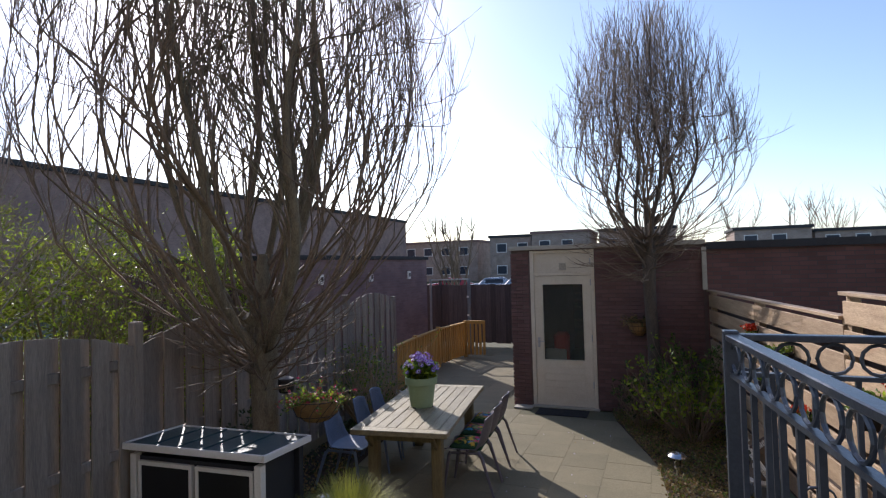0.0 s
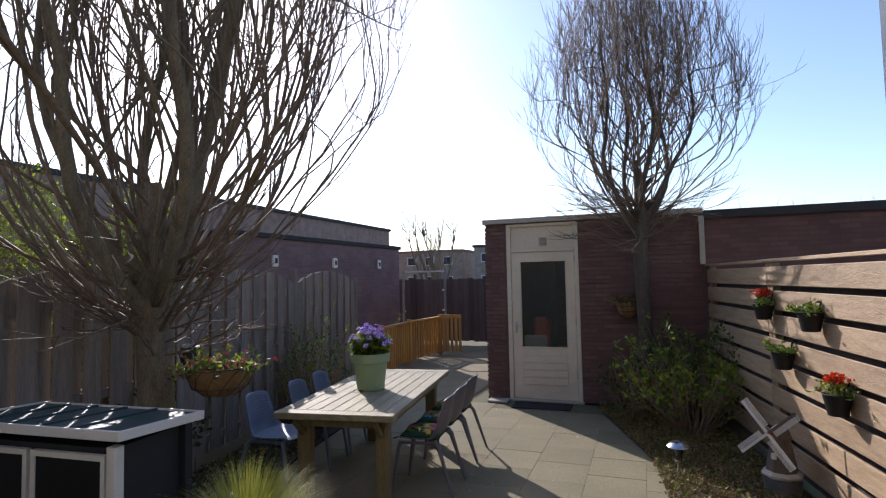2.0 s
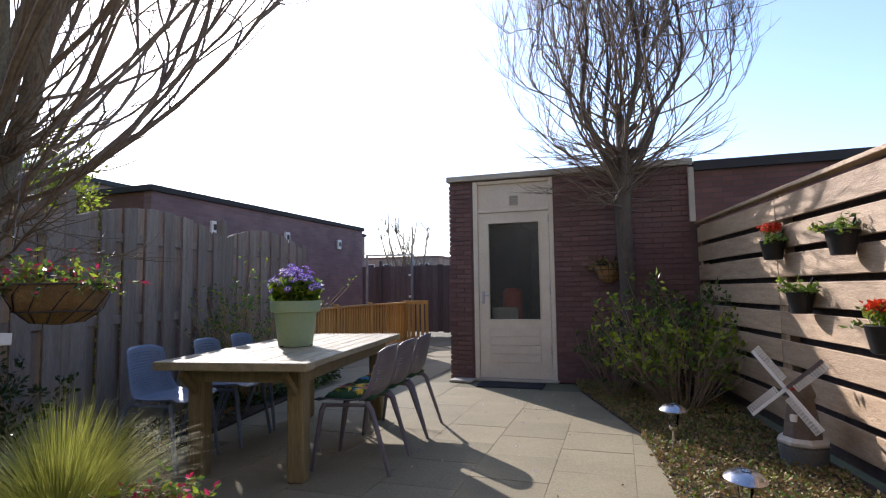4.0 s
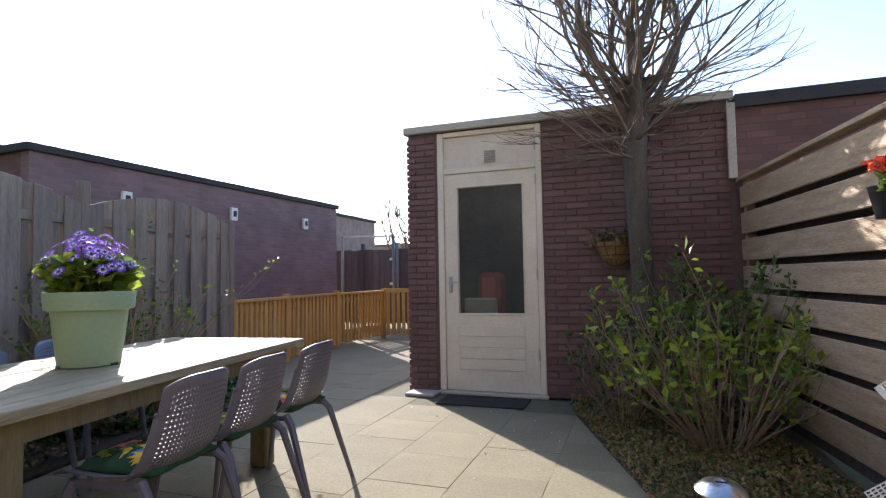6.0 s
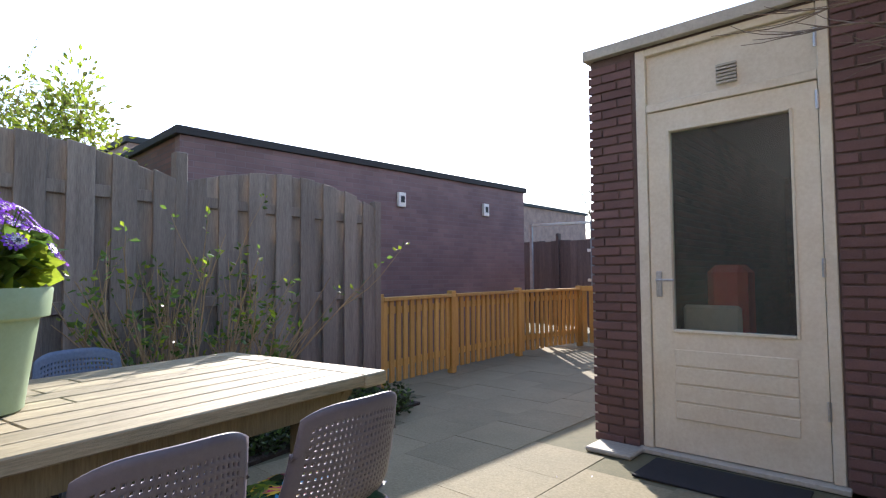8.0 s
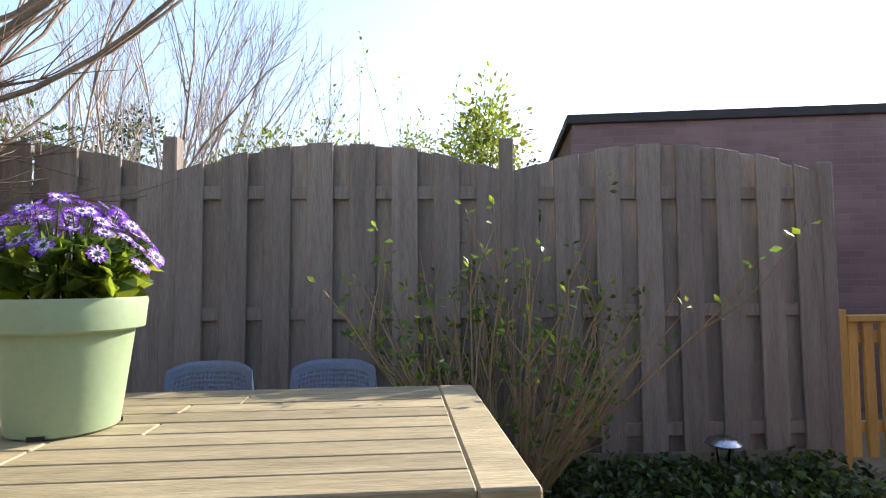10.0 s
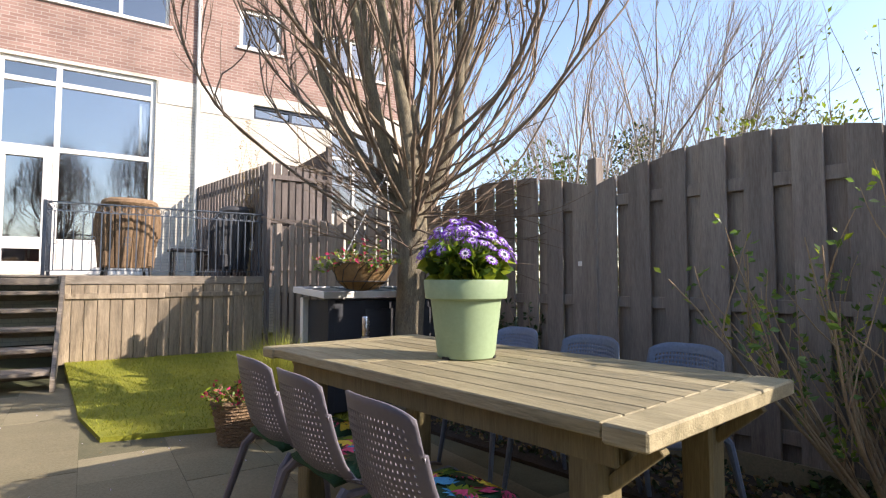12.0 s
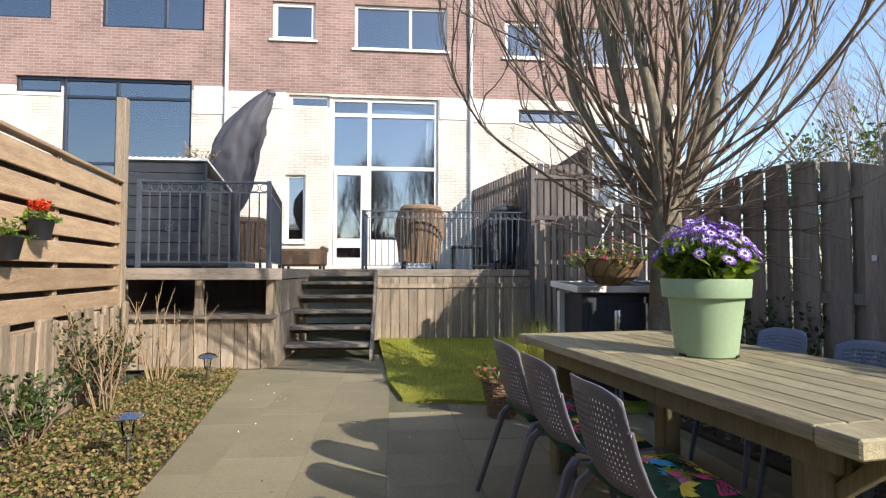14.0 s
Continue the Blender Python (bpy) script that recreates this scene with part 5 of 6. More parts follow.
# ---- garden things ----
def storage_hutch():
    """A low hutch with a battened felt lid, white frame and two doors towards the house."""
    h = thing("storage_hutch", (-1.34, 3.93, 0), "dark garden hutch with white frame and green felt lid", "hutch", 4)
    part("body", boxed(-0.56, -0.24, 0.05, 0.56, 0.25, 0.93), m_hutch, h, "dark panelled body")
    m = pose(0, 0, 0.985, -3.2, 0, 0)
    lid = part("lid", boxed(-0.64, -0.285, 0.0, 0.64, 0.295, 0.03, 0.0, m), m_felt, h, "green roof felt lid")
    for x in (-0.40, -0.16, 0.08, 0.32):
        part("batten", boxed(x - 0.012, -0.28, 0.0305, x + 0.012, 0.29, 0.042, 0.0, m), m_felt, lid)
    for a in ((-0.64, -0.31, -0.012, 0.64, -0.287, 0.04), (-0.64, 0.297, -0.012, 0.64, 0.317, 0.04), (-0.665, -0.31, -0.012, -0.642, 0.317, 0.04), (0.642, -0.31, -0.012, 0.665, 0.317, 0.04)):
        part("trim", boxed(*a, 0.003, m), m_white, lid, "white lid trim")
    for x, y in ((-0.58, -0.25), (0.58, -0.25), (-0.58, 0.25), (0.58, 0.25)):
        part("post", boxed(x - 0.03, y - 0.03, 0.0, x + 0.03, y + 0.03, 0.95, 0.004), m_white if y < 0 else m_hutch, h, "white corner post" if y < 0 else "dark corner post")
    for s in (-1, 1):
        c = s * 0.275
        d = part("door", wall(bmesh.new(), c - 0.26, c + 0.26, 0.12, 0.90, 0.03, [(c - 0.232, 0.16, c + 0.232, 0.87)], "x", -0.245), m_white, h, "white framed hutch door")
        part("mesh_panel", boxed(c - 0.232, -0.265, 0.16, c + 0.232, -0.26, 0.87), m_black, d)
        part("knob", lathed([(0.018, 0), (0.02, 0.012), (0.012, 0.02)], 10, (c - s * 0.23, -0.285, 0.55)), m_black, d)
    for x in (-0.3, 0.1):
        part("side_panel", boxed(x - 0.17, 0.2505, 0.12, x + 0.17, 0.262, 0.86, 0.003), m_char, h, "ribbed dark back panel")


storage_hutch()


def trailing(parent, r, count, radius, z, mats, leaf=0.05, droop=0.3, long=1.0):
    pl = [[] for _ in mats]
    br = []
    for i in range(count):
        a, q = r.uniform(0, 6.2832), math.sqrt(r.uniform(0, 1))
        s = Vector((radius * q * math.cos(a), radius * q * math.sin(a), z))
        w = bend(r, s, (math.cos(a) * q, math.sin(a) * q, 0.8), r.uniform(0.08, 0.24) * long, 5, -droop * q, 0.2)
        br.append((w, [0.003, 0.0028, 0.0025, 0.002, 0.0018, 0.001]))
        for p in w[1:]:
            for _ in range(3):
                k = min(int(r.random() ** 1.6 * len(mats)), len(mats) - 1)
                pl[k].append((p, Vector((r.uniform(-1, 1), r.uniform(-1, 1), r.uniform(-0.4, 0.9))), r.uniform(0.5, 1.2)))
    raw("stem", *lines_mesh(br, 4), m_stem, parent)
    for k, m in enumerate(mats):
        if pl[k]:
            raw("foliage", *leaf_mesh(pl[k], r, leaf, 0.5), m, parent, smooth=False, kind="stuff")


def hanging_basket():
    b = thing("hanging_basket", (-0.87, 4.62, 1.02), "coir-lined hanging basket on chains from the tree", "hanging basket")
    prof = [(0.02, 0.0), (0.11, 0.012), (0.18, 0.07), (0.215, 0.15), (0.222, 0.20), (0.21, 0.205), (0.19, 0.15), (0.01, 0.12)]
    part("liner", lathed(prof, 28), m_coir, b, "brown coir bowl", smooth=True)
    wire = bmesh.new()
    for i in range(12):
        a = 6.2832 * i / 12
        tube(wire, [(1.03 * q * math.cos(a + 0.25 * k), 1.03 * q * math.sin(a + 0.25 * k), z) for k, (q, z) in enumerate(prof[1:5])], 0.003, 4)
    for q, z in ((0.228, 0.20), (0.19, 0.07)):
        tube(wire, [(q * math.cos(t * 0.2618), q * math.sin(t * 0.2618), z) for t in range(24)], 0.004, 4, closed=True)
    part("wire_frame", wire, m_black, b)
    for i in range(3):
        a = 6.2832 * i / 3 + 0.4
        ch = bmesh.new()
        p, q = Vector((0.222 * math.cos(a), 0.222 * math.sin(a), 0.2)), Vector((-0.22, -0.05, 0.92))
        for k in range(22):
            c, d = p.lerp(q, k / 22), (q - p).normalized() * 0.016
            tube(ch, [c - d, c + d], 0.0028 if k % 2 else 0.0018, 4)
        part("chain", ch, m_zinc, b)
    trailing(b, random.Random(61), 60, 0.19, 0.17, [m_leaf, m_leafy, m_litter, m_leafd, m_pink], 0.042)


hanging_basket()


def wicker_basket():
    b = thing("wicker_basket", (-0.04, 4.43, 0.0), "round wicker basket planter on the slabs", "basket")
    bm = bmesh.new()
    for k in range(13):
        z = 0.012 + k * 0.021
        q = 0.105 + 0.045 * (k / 12)
        tube(bm, [((q + 0.006 * (-1) ** (t + k)) * math.cos(t * 0.2244), (q + 0.006 * (-1) ** (t + k)) * math.sin(t * 0.2244), z) for t in range(28)], 0.0105, 5, closed=True)
    part("weave", bm, m_wicker, b, smooth=True)
    part("rim", tubed([(0.156 * math.cos(t * 0.2618), 0.156 * math.sin(t * 0.2618), 0.285) for t in range(24)], 0.016, 6, closed=True), m_wicker, b, smooth=True)
    part("soil", lathed([(0.10, 0.01), (0.145, 0.25), (0.001, 0.26)], 16), m_soil, b)
    f = thing("pink_heather", (-0.04, 4.43, 0.25), "leafy plant with pink flowers in the wicker basket", "flowers")
    trailing(f, random.Random(62), 55, 0.11, 0.0, [m_leaf, m_litter, m_leafy, m_pink], 0.045, 0.05, 0.8)


wicker_basket()


def grass_tuft(x, y, h, rad, n, mat, label, seed, z=0.0):
    r = random.Random(seed)
    t = thing("grass_tuft", (x, y, z), label, "ornamental grass")
    V, F = [], []
    for i in range(n):
        a, q = r.uniform(0, 6.2832), math.sqrt(r.uniform(0, 1))
        d = Vector((math.cos(a), math.sin(a), 0))
        side = Vector((-d.y, d.x, 0)) * 0.0022
        p0 = d * 0.09 * q
        L, out = h * r.uniform(0.7, 1.15), rad * q * r.uniform(0.6, 1.15)
        pts = [p0 + d * out * f ** 1.8 + Vector((0, 0, L * (f - 0.38 * q * f ** 2.6))) for f in (0, 0.33, 0.62, 0.85, 1.0)]
        b = len(V)
        for k, p in enumerate(pts):
            w = side * (1 - k / 4.3)
            V += [p - w, p + w]
        F += [(b + 2 * k, b + 2 * k + 1, b + 2 * k + 3, b + 2 * k + 2) for k in range(4)]
    raw("blade", V, F, mat, t, smooth=False, kind="stuff")


grass_tuft(-0.36, 4.28, 0.78, 0.46, 2600, m_straw, "round tuft of yellow green ornamental grass", 71)
grass_tuft(-0.95, 3.05, 0.5, 0.25, 240, m_straw, "thin tuft of pale grass before the deck", 72)
grass_tuft(-1.85, 4.75, 0.5, 0.3, 300, m_straw, "thin tuft of grass at the fence", 73)


def solar_lamp(x, y, z=0.02, lean=0.0, s=1.0):
    l = thing("solar_lamp", (x, y, z), "small steel solar garden lamp on a stake", "garden lamp", group="solar lamps")
    l.matrix_basis = pose(x, y, z, lean, lean * 0.6, 0)
    part("stake", tubed([(0, 0, -0.02), (0, 0, 0.15 * s)], 0.011, 10), m_steel, l, smooth=True)
    part("collar", lathed([(0.018, 0.14 * s), (0.032, 0.155 * s), (0.032, 0.168 * s)], 14), m_steel, l, smooth=True)
    part("lens", lathed([(0.028, 0.168 * s), (0.04, 0.26 * s)], 16, cap=False), m_lampglass, l, "clear plastic lens", smooth=True)
    hood = part("hood", lathed([(0.088, 0.262 * s), (0.092, 0.268 * s), (0.066, 0.292 * s), (0.034, 0.302 * s), (0.0005, 0.304 * s)], 24), m_steel, l, "domed steel hood", smooth=True)
    part("solar_cell", boxed(-0.02, -0.02, 0.3045 * s, 0.02, 0.02, 0.306 * s), m_navy, hood)
    part("finial", lathed([(0.02, 0.306 * s), (0.0005, 0.31 * s)], 8), m_steel, l)


solar_lamp(2.11, 6.73, 0.03, 2, 1.1)
solar_lamp(2.29, 5.45, 0.03, 5, 1.02)
solar_lamp(2.61, 3.18, 0.03, -2, 1.0)
solar_lamp(-2.13, 8.68, 0.02, 0, 1.0)
solar_lamp(-0.885, 4.72, 0.02, 0, 1.02)
tube_lamp = thing("steel_post_lamp", (-1.0, 4.40, 0), "slim steel tube lamp standing by the hutch", "garden lamp")
part("tube", tubed([(0, 0, 0), (0, 0, 0.66)], 0.03, 14), m_alu, tube_lamp, smooth=True)
part("cap", lathed([(0.032, 0.66), (0.034, 0.80), (0.03, 0.815)], 14), m_steel, tube_lamp, smooth=True)
lantern = thing("black_lantern", (-1.42, 4.90, 1.16), "round black lantern hanging in the tree", "lantern")
part("body", lathed([(0.02, 0.0), (0.07, 0.02), (0.085, 0.09), (0.075, 0.15), (0.03, 0.17)], 18), m_black, lantern, smooth=True)
part("hanger", tubed([(0, 0, 0.168), (0.01, -0.02, 0.36), (0.03, -0.25, 0.75)], 0.0025, 5), m_black, lantern)


def garden_windmill():
    w = thing("garden_windmill", (2.88, 6.72, 0.02), "small model windmill with white lattice sails in a zinc tub", "garden ornament", -41)
    w.scale = (0.86, 0.86, 0.86)
    part("tub", lathed([(0.15, 0.0), (0.165, 0.14), (0.17, 0.15), (0.15, 0.15)], 24), m_zinc, w, smooth=True)
    part("skirt", lathed([(0.15, 0.15), (0.175, 0.165), (0.175, 0.185), (0.14, 0.21)], 8), m_fascia, w, "pale stage ring")
    part("tower", lathed([(0.135, 0.205), (0.085, 0.50)], 8), m_mill, w, "brown eight-sided tower")
    part("cap", lathed([(0.095, 0.50), (0.10, 0.515), (0.07, 0.59), (0.02, 0.63)], 12), m_mill, w, smooth=True)
    part("window", boxed(-0.02, -0.128, 0.33, 0.02, -0.098, 0.38), m_white, w)
    part("axle", tubed([(0, -0.05, 0.56), (0, -0.20, 0.575)], 0.013, 8), m_carr, w, "red hub")
    for k in range(4):
        m = pose(0, -0.195, 0.575, 0, 48 + 90 * k, 0)
        sail = part("sail", boxed(-0.012, -0.008, 0.0, 0.012, 0.008, 0.345, 0.0, m), m_white if k != 0 else m_gate, w, "white sail arm" if k else "brown weathered sail arm")
        bm = bmesh.new()
        for j in range(13):
            z = 0.06 + j * 0.0235
            box(bm, 0.012, -0.004, z - 0.0028, 0.062, 0.0, z + 0.0028, 0.0, m)
        for j in range(4):
            x = 0.024 + j * 0.012
            box(bm, x - 0.0026, 0.0003, 0.058, x + 0.0026, 0.004, 0.345, 0.0, m)
        part("lattice", bm, m_white, sail, "white lattice of thin bars")


garden_windmill()


def wall_pot(y, z, seed, flower):
    x = right_x(y)
    p = thing("wall_pot", (x - 0.004, y, z), "black hanging wall pot on the board fence", "plant pot", 99.3, "wall pots")
    prof = [(0.055, -0.10), (0.062, -0.098), (0.088, 0.04), (0.092, 0.045), (0.085, 0.05), (0.08, 0.035)]
    part("bucket", lathed(prof, 20, (0, 0.10, 0)), m_black, p, smooth=True)
    part("hook", tubed([(0.0, 0.03, 0.03), (0.0, 0.03, 0.10), (0.0, 0.012, 0.145), (0.0, -0.02, 0.13)], 0.007, 6), m_black, p)
    f = thing("pot_flowers", (x - 0.004 - 0.10, y, z + 0.03), ("orange red flowers with green leaves in a wall pot" if flower else "small green plant in a wall pot"), "flowers", 99.3)
    r = random.Random(seed)
    trailing(f, r, 16, 0.06, 0.0, [m_leaf, m_leafy], 0.045, 0.2, 0.62)
    if flower:
        pl = [(Vector((r.gauss(0, 0.03), r.gauss(0, 0.03), r.uniform(0.08, 0.14))), Vector((r.uniform(-1, 1), r.uniform(-1, 1), r.uniform(-.2, 1))), r.uniform(.6, 1.2)) for _ in range(230)]
        raw("blossom", *leaf_mesh(pl, r, 0.03, 0.9), m_red, f, "orange red blossom", smooth=False, kind="stuff")


wall_pot(7.35, 1.46, 81, True)
wall_pot(6.42, 1.44, 82, False)
wall_pot(6.97, 1.07, 83, False)
wall_pot(6.09, 0.90, 84, True)
wall_pot(4.55, 1.45, 85, True)
wall_pot(4.98, 1.30, 86, False)

wb = thing("wire_wall_basket", (1.68, 9.44, 1.42), "half-round wire basket with dry plants on the shed wall", "basket")
bm = bmesh.new()
for k, q in enumerate((0.19, 0.175, 0.13, 0.06)):
    tube(bm, [(q * math.cos(t * 0.2856), -0.9 * q * math.sin(t * 0.2856), 0.02 - 0.055 * k * (1 + 0.12 * k)) for t in range(12)], 0.004, 4)
for t in range(7):
    a = t * 0.5236
    tube(bm, [(q * math.cos(a), -0.9 * q * math.sin(a), 0.02 - 0.055 * k * (1 + 0.12 * k)) for k, q in enumerate((0.19, 0.175, 0.13, 0.06))], 0.003, 4)
part("wire", bm, m_black, wb)
bm = lathed([(0.05, -0.2), (0.12, -0.14), (0.165, -0.04), (0.17, 0.0), (0.02, 0.01)], 14)
for v in bm.verts:
    v.co.y = min(v.co.y, 0.0) * 0.9
part("liner", bm, m_coir, wb)
trailing(wb, random.Random(88), 30, 0.13, 0.0, [m_litter, m_leafd], 0.05)


# ---- deck furniture ----
def deck_cabin():
    c = thing("deck_cabin", (0, 0, DECK), "charcoal boarded storage cabin with a white roof edge on the deck", "cabin")
    for i in range(9):
        part("board", boxed(3.3, 1.33, 0.03 + i * 0.152, 4.25, 1.355, 0.176 + i * 0.152, 0.006), m_char, c)
        z1 = min(0.176 + i * 0.152, 1.20)
        if 0.03 + i * 0.152 < 1.15:
            part("side_board", boxed(3.275, 0.25, 0.03 + i * 0.152, 3.298, 1.355, z1, 0.006), m_char, c)
    part("body", boxed(3.302, 0.25, 0.0, 4.24, 1.328, 1.18), m_char, c)
    m = pose(3.78, 1.38, 1.40, 13, 0, 0)
    part("roof", boxed(-0.54, -1.2, 0.0, 0.52, 0.02, 0.03, 0.0, m), m_white, c, "white corrugated roof")
    for i in range(14):
        part("roof_rib", tubed([m @ Vector((-0.5 + i * 0.077, 0.018, 0.03)), m @ Vector((-0.5 + i * 0.077, -1.19, 0.03))], 0.016, 6), m_white, c)
    part("corner", boxed(3.26, 1.33, 0.0, 3.296, 1.37, 1.42), m_char, c)


deck_cabin()


def parasol():
    p = thing("covered_parasol", (0, 0, 0), "leaning cantilever parasol wrapped in a grey cover", "parasol")
    bm = bmesh.new()
    rings = []
    for k in range(43):
        f = k / 42
        cz = 3.92 - 2.57 * f
        cx = 2.76 + 0.52 * math.sin(1.5708 * min(1.0, f / 0.45)) - 0.03 * f
        hw = 0.07 + 0.285 * math.sin(math.pi * min(1.0, f / 0.74)) ** 0.85
        ring = []
        for j in range(56):
            a = 6.2832 * j / 56
            fold = 1 + 0.06 * math.sin(5 * a + f * 7) + 0.04 * math.sin(9 * a - f * 13)
            fold += 0.16 * noise.noise((math.cos(a) * 1.6, math.sin(a) * 1.6, f * 9.0)) + 0.09 * noise.noise((math.cos(a) * 4, f * 22.0, math.sin(a) * 4))
            ring.append(bm.verts.new((cx + hw * fold * math.cos(a), 0.1 + hw * 0.75 * fold * math.sin(a), cz + 0.012 * math.sin(3 * a + k * 0.3))))
        rings.append(ring)
    for a, b in zip(rings, rings[1:]):
        for j in range(56):
            bm.faces.new((a[j], a[(j + 1) % 56], b[(j + 1) % 56], b[j]))
    bm.faces.new(rings[0][::-1])
    bm.faces.new(rings[-1])
    part("cover", bm, m_cover, p, "wrinkled grey cloth cover", smooth=True)
    part("knot", lathed([(0.05, -0.06), (0.085, 0.0), (0.07, 0.06), (0.03, 0.08)], 14, (2.74, 0.1, 3.88)), m_cover, p, smooth=True)
    part("pole", tubed([(3.27, 0.1, DECK + 0.02), (3.27, 0.1, 1.5)], 0.03, 10), m_iron, p)
    part("base", boxed(3.0, -0.2, DECK + 0.0005, 3.26, 0.4, DECK + 0.09, 0.01), m_zinc, p, "grey base slab")


parasol()


def wicker_armchair(x, y, rz, dark=False, back=1.06):
    c = thing("wicker_armchair", (x, y, DECK), "high-backed brown wicker armchair on the deck" if not dark else "wicker armchair coloured dark for the shade of the screen", "armchair", rz, "wicker deck chairs")
    # Charcoal in place of brown puts the screen's shade into the chair's colour.
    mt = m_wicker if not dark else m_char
    n = 15
    for i in range(n):
        a = math.pi * (0.03 + 0.94 * i / (n - 1))
        q = 0.37
        h = 0.58 + (back - 0.58) * min(1.0, 1.55 * math.sin(a)) ** 0.8
        cx, cy = q * math.cos(a), q * 0.95 * math.sin(a)
        part("rib", tubed([(cx * 0.88, cy * 0.88, 0.12), (cx * 0.96, cy * 0.96, 0.45), (cx * 1.06, cy * 1.10, h)], [0.042, 0.044, 0.05], 7), mt, c, smooth=True)
    part("rim", tubed([(0.395 * math.cos(math.pi * t / 14), 0.41 * math.sin(math.pi * t / 14), 0.58 + (back - 0.58) * min(1.0, 1.55 * max(0.0, math.sin(math.pi * t / 14))) ** 0.8) for t in range(15)], 0.055, 8), mt, c, smooth=True)
    part("seat", boxed(-0.32, -0.36, 0.12, 0.32, 0.28, 0.36, 0.03), mt, c)
    part("seat_pad", boxed(-0.28, -0.35, 0.362, 0.28, 0.24, 0.44, 0.03), m_cover, c, "dark seat pad")
    for sx in (-1, 1):
        for sy in (-1, 1):
            part("leg", tubed([(sx * 0.27, sy * 0.25, 0.12), (sx * 0.28, sy * 0.26, 0.0)], 0.022, 8), m_black, c)


wicker_armchair(0.36, -0.98, 4)
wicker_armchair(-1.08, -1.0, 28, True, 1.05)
wicker_armchair(3.25, -0.8, -6, False, 0.8)
footstool = thing("wicker_footstool", (2.42, -1.3, DECK), "low brown wicker footstool before the house", "stool")
part("body", boxed(-0.38, -0.3, 0.05, 0.38, 0.3, 0.36, 0.04), m_wicker, footstool)
part("arm", tubed([(-0.36, 0.28, 0.36), (-0.36, -0.28, 0.36)], 0.05, 8), m_wicker, footstool, smooth=True)
for sx in (-1, 1):
    for sy in (-1, 1):
        part("leg", tubed([(sx * 0.32, sy * 0.25, 0.05), (sx * 0.32, sy * 0.25, 0.0)], 0.025, 8), m_black, footstool)
low_table = thing("low_side_table", (-0.45, -0.95, DECK), "low dark side table on the shaded deck", "table")
part("top", boxed(-0.25, -0.25, 0.38, 0.25, 0.25, 0.42, 0.01), m_char, low_table)
for sx in (-1, 1):
    for sy in (-1, 1):
        part("leg", tubed([(sx * 0.2, sy * 0.2, 0.38), (sx * 0.2, sy * 0.2, 0.0)], 0.02, 8), m_black, low_table)
shrub("dry_climber", (-1.38, -0.75, DECK - 0.1), "dry brown climber against the privacy screen", 91, 16, (0.35, 2.0), m_litter, 6, 0.04, 0.5, category="climber", stemmat=m_dry)
shrub("dry_plant", (3.5, 1.0, DECK + 1.33), "dry brown plant on the cabin roof", 97, 16, (0.3, 0.34), m_litter, 6, 0.04, 1.1, category="plant", stemmat=m_dry, clump=2, thick=0.004)
shrub("dead_shrub", (3.1, 3.1, 0), "bare pale dry stems by the deck", 92, 12, (0.6, 0.85), m_litter, 1, 0.03, 1.0, category="dead plant", stemmat=m_dry, clump=1)
shrub("dead_shrub", (3.05, 4.2, 0), "bare pale dry stems before the stakes", 93, 7, (0.35, 0.85), m_litter, 2, 0.03, 0.8, category="dead plant", stemmat=m_dry, clump=2)
shrub("ivy_clump", (3.22, 4.0, 0), "ivy climbing over the grey stakes", 94, 18, (0.35, 0.62), m_leafd, 12, 0.045, 1.0, category="ivy", second=m_litter)
shrub("ivy_clump", (3.12, 5.0, 0), "sparse ivy over the grey stakes", 95, 9, (0.3, 0.45), m_leafd, 10, 0.045, 1.0, category="ivy", second=m_leaf)


# ---- beyond the garden ----
m_longb = brick_material("faded brown brick", (0.31, 0.20, 0.165), (0.25, 0.16, 0.135), (0.30, 0.22, 0.19), axes="yz")


def far_building(name, x0, y0, x1, y1, h, mat, label, storeys=2, step=3.0, roof=m_roof, face="y"):
    b = thing(name, (0, 0, 0), label, "building", kind="structure")
    part("wall", boxed(x0, y0, 0, x1, y1, h), mat, b)
    part("roof", boxed(x0 - 0.2, y0 - 0.2, h, x1 + 0.2, y1 + 0.2, h + 0.35), roof, b)
    for s in range(storeys):
        z = 1.0 + s * (h / storeys)
        u = (x0 if face == "y" else y0) + 1.0
        while u + 1.6 < (x1 if face == "y" else y1):
            if face == "y":
                w = part("window", boxed(u, y0 - 0.06, z, u + 1.5, y0 - 0.002, z + 1.3), m_white, b)
                part("pane", boxed(u + 0.1, y0 - 0.08, z + 0.1, u + 1.4, y0 - 0.0605, z + 1.2), m_navy, w)
            else:
                w = part("window", boxed(x1 + 0.002, u, z, x1 + 0.06, u + 1.5, z + 1.3), m_white, b)
                part("pane", boxed(x1 + 0.0605, u + 0.1, z + 0.1, x1 + 0.08, u + 1.4, z + 1.2), m_navy, w)
            u += step
    return b


far_building("long_brick_building", -46, 17, -32.5, 72.5, 8.85, m_longb, "long brown brick building behind the gardens", 0, 4.0, face="x")
far_building("far_house", -20.5, 75, -14.5, 84, 6.2, m_far, "far pale brick house with a flat roof")
far_building("far_house", -14, 73, -6.5, 83, 6.4, m_far, "far pale house with a low roof", roof=m_tile)
far_building("far_house", -5.5, 76, 4, 84, 6.5, m_far, "far pale brick terrace")
far_building("far_house", 10.5, 75, 18.5, 84, 5.8, m_far, "far flat-roofed house beyond the sheds")
far_building("far_house", 19.5, 78, 30, 86, 5.4, m_far, "far low house beyond the sheds")
far_building("far_house", -40, 80, -24, 90, 6.0, m_far, "far row of houses with pinkish roofs", roof=m_tile)
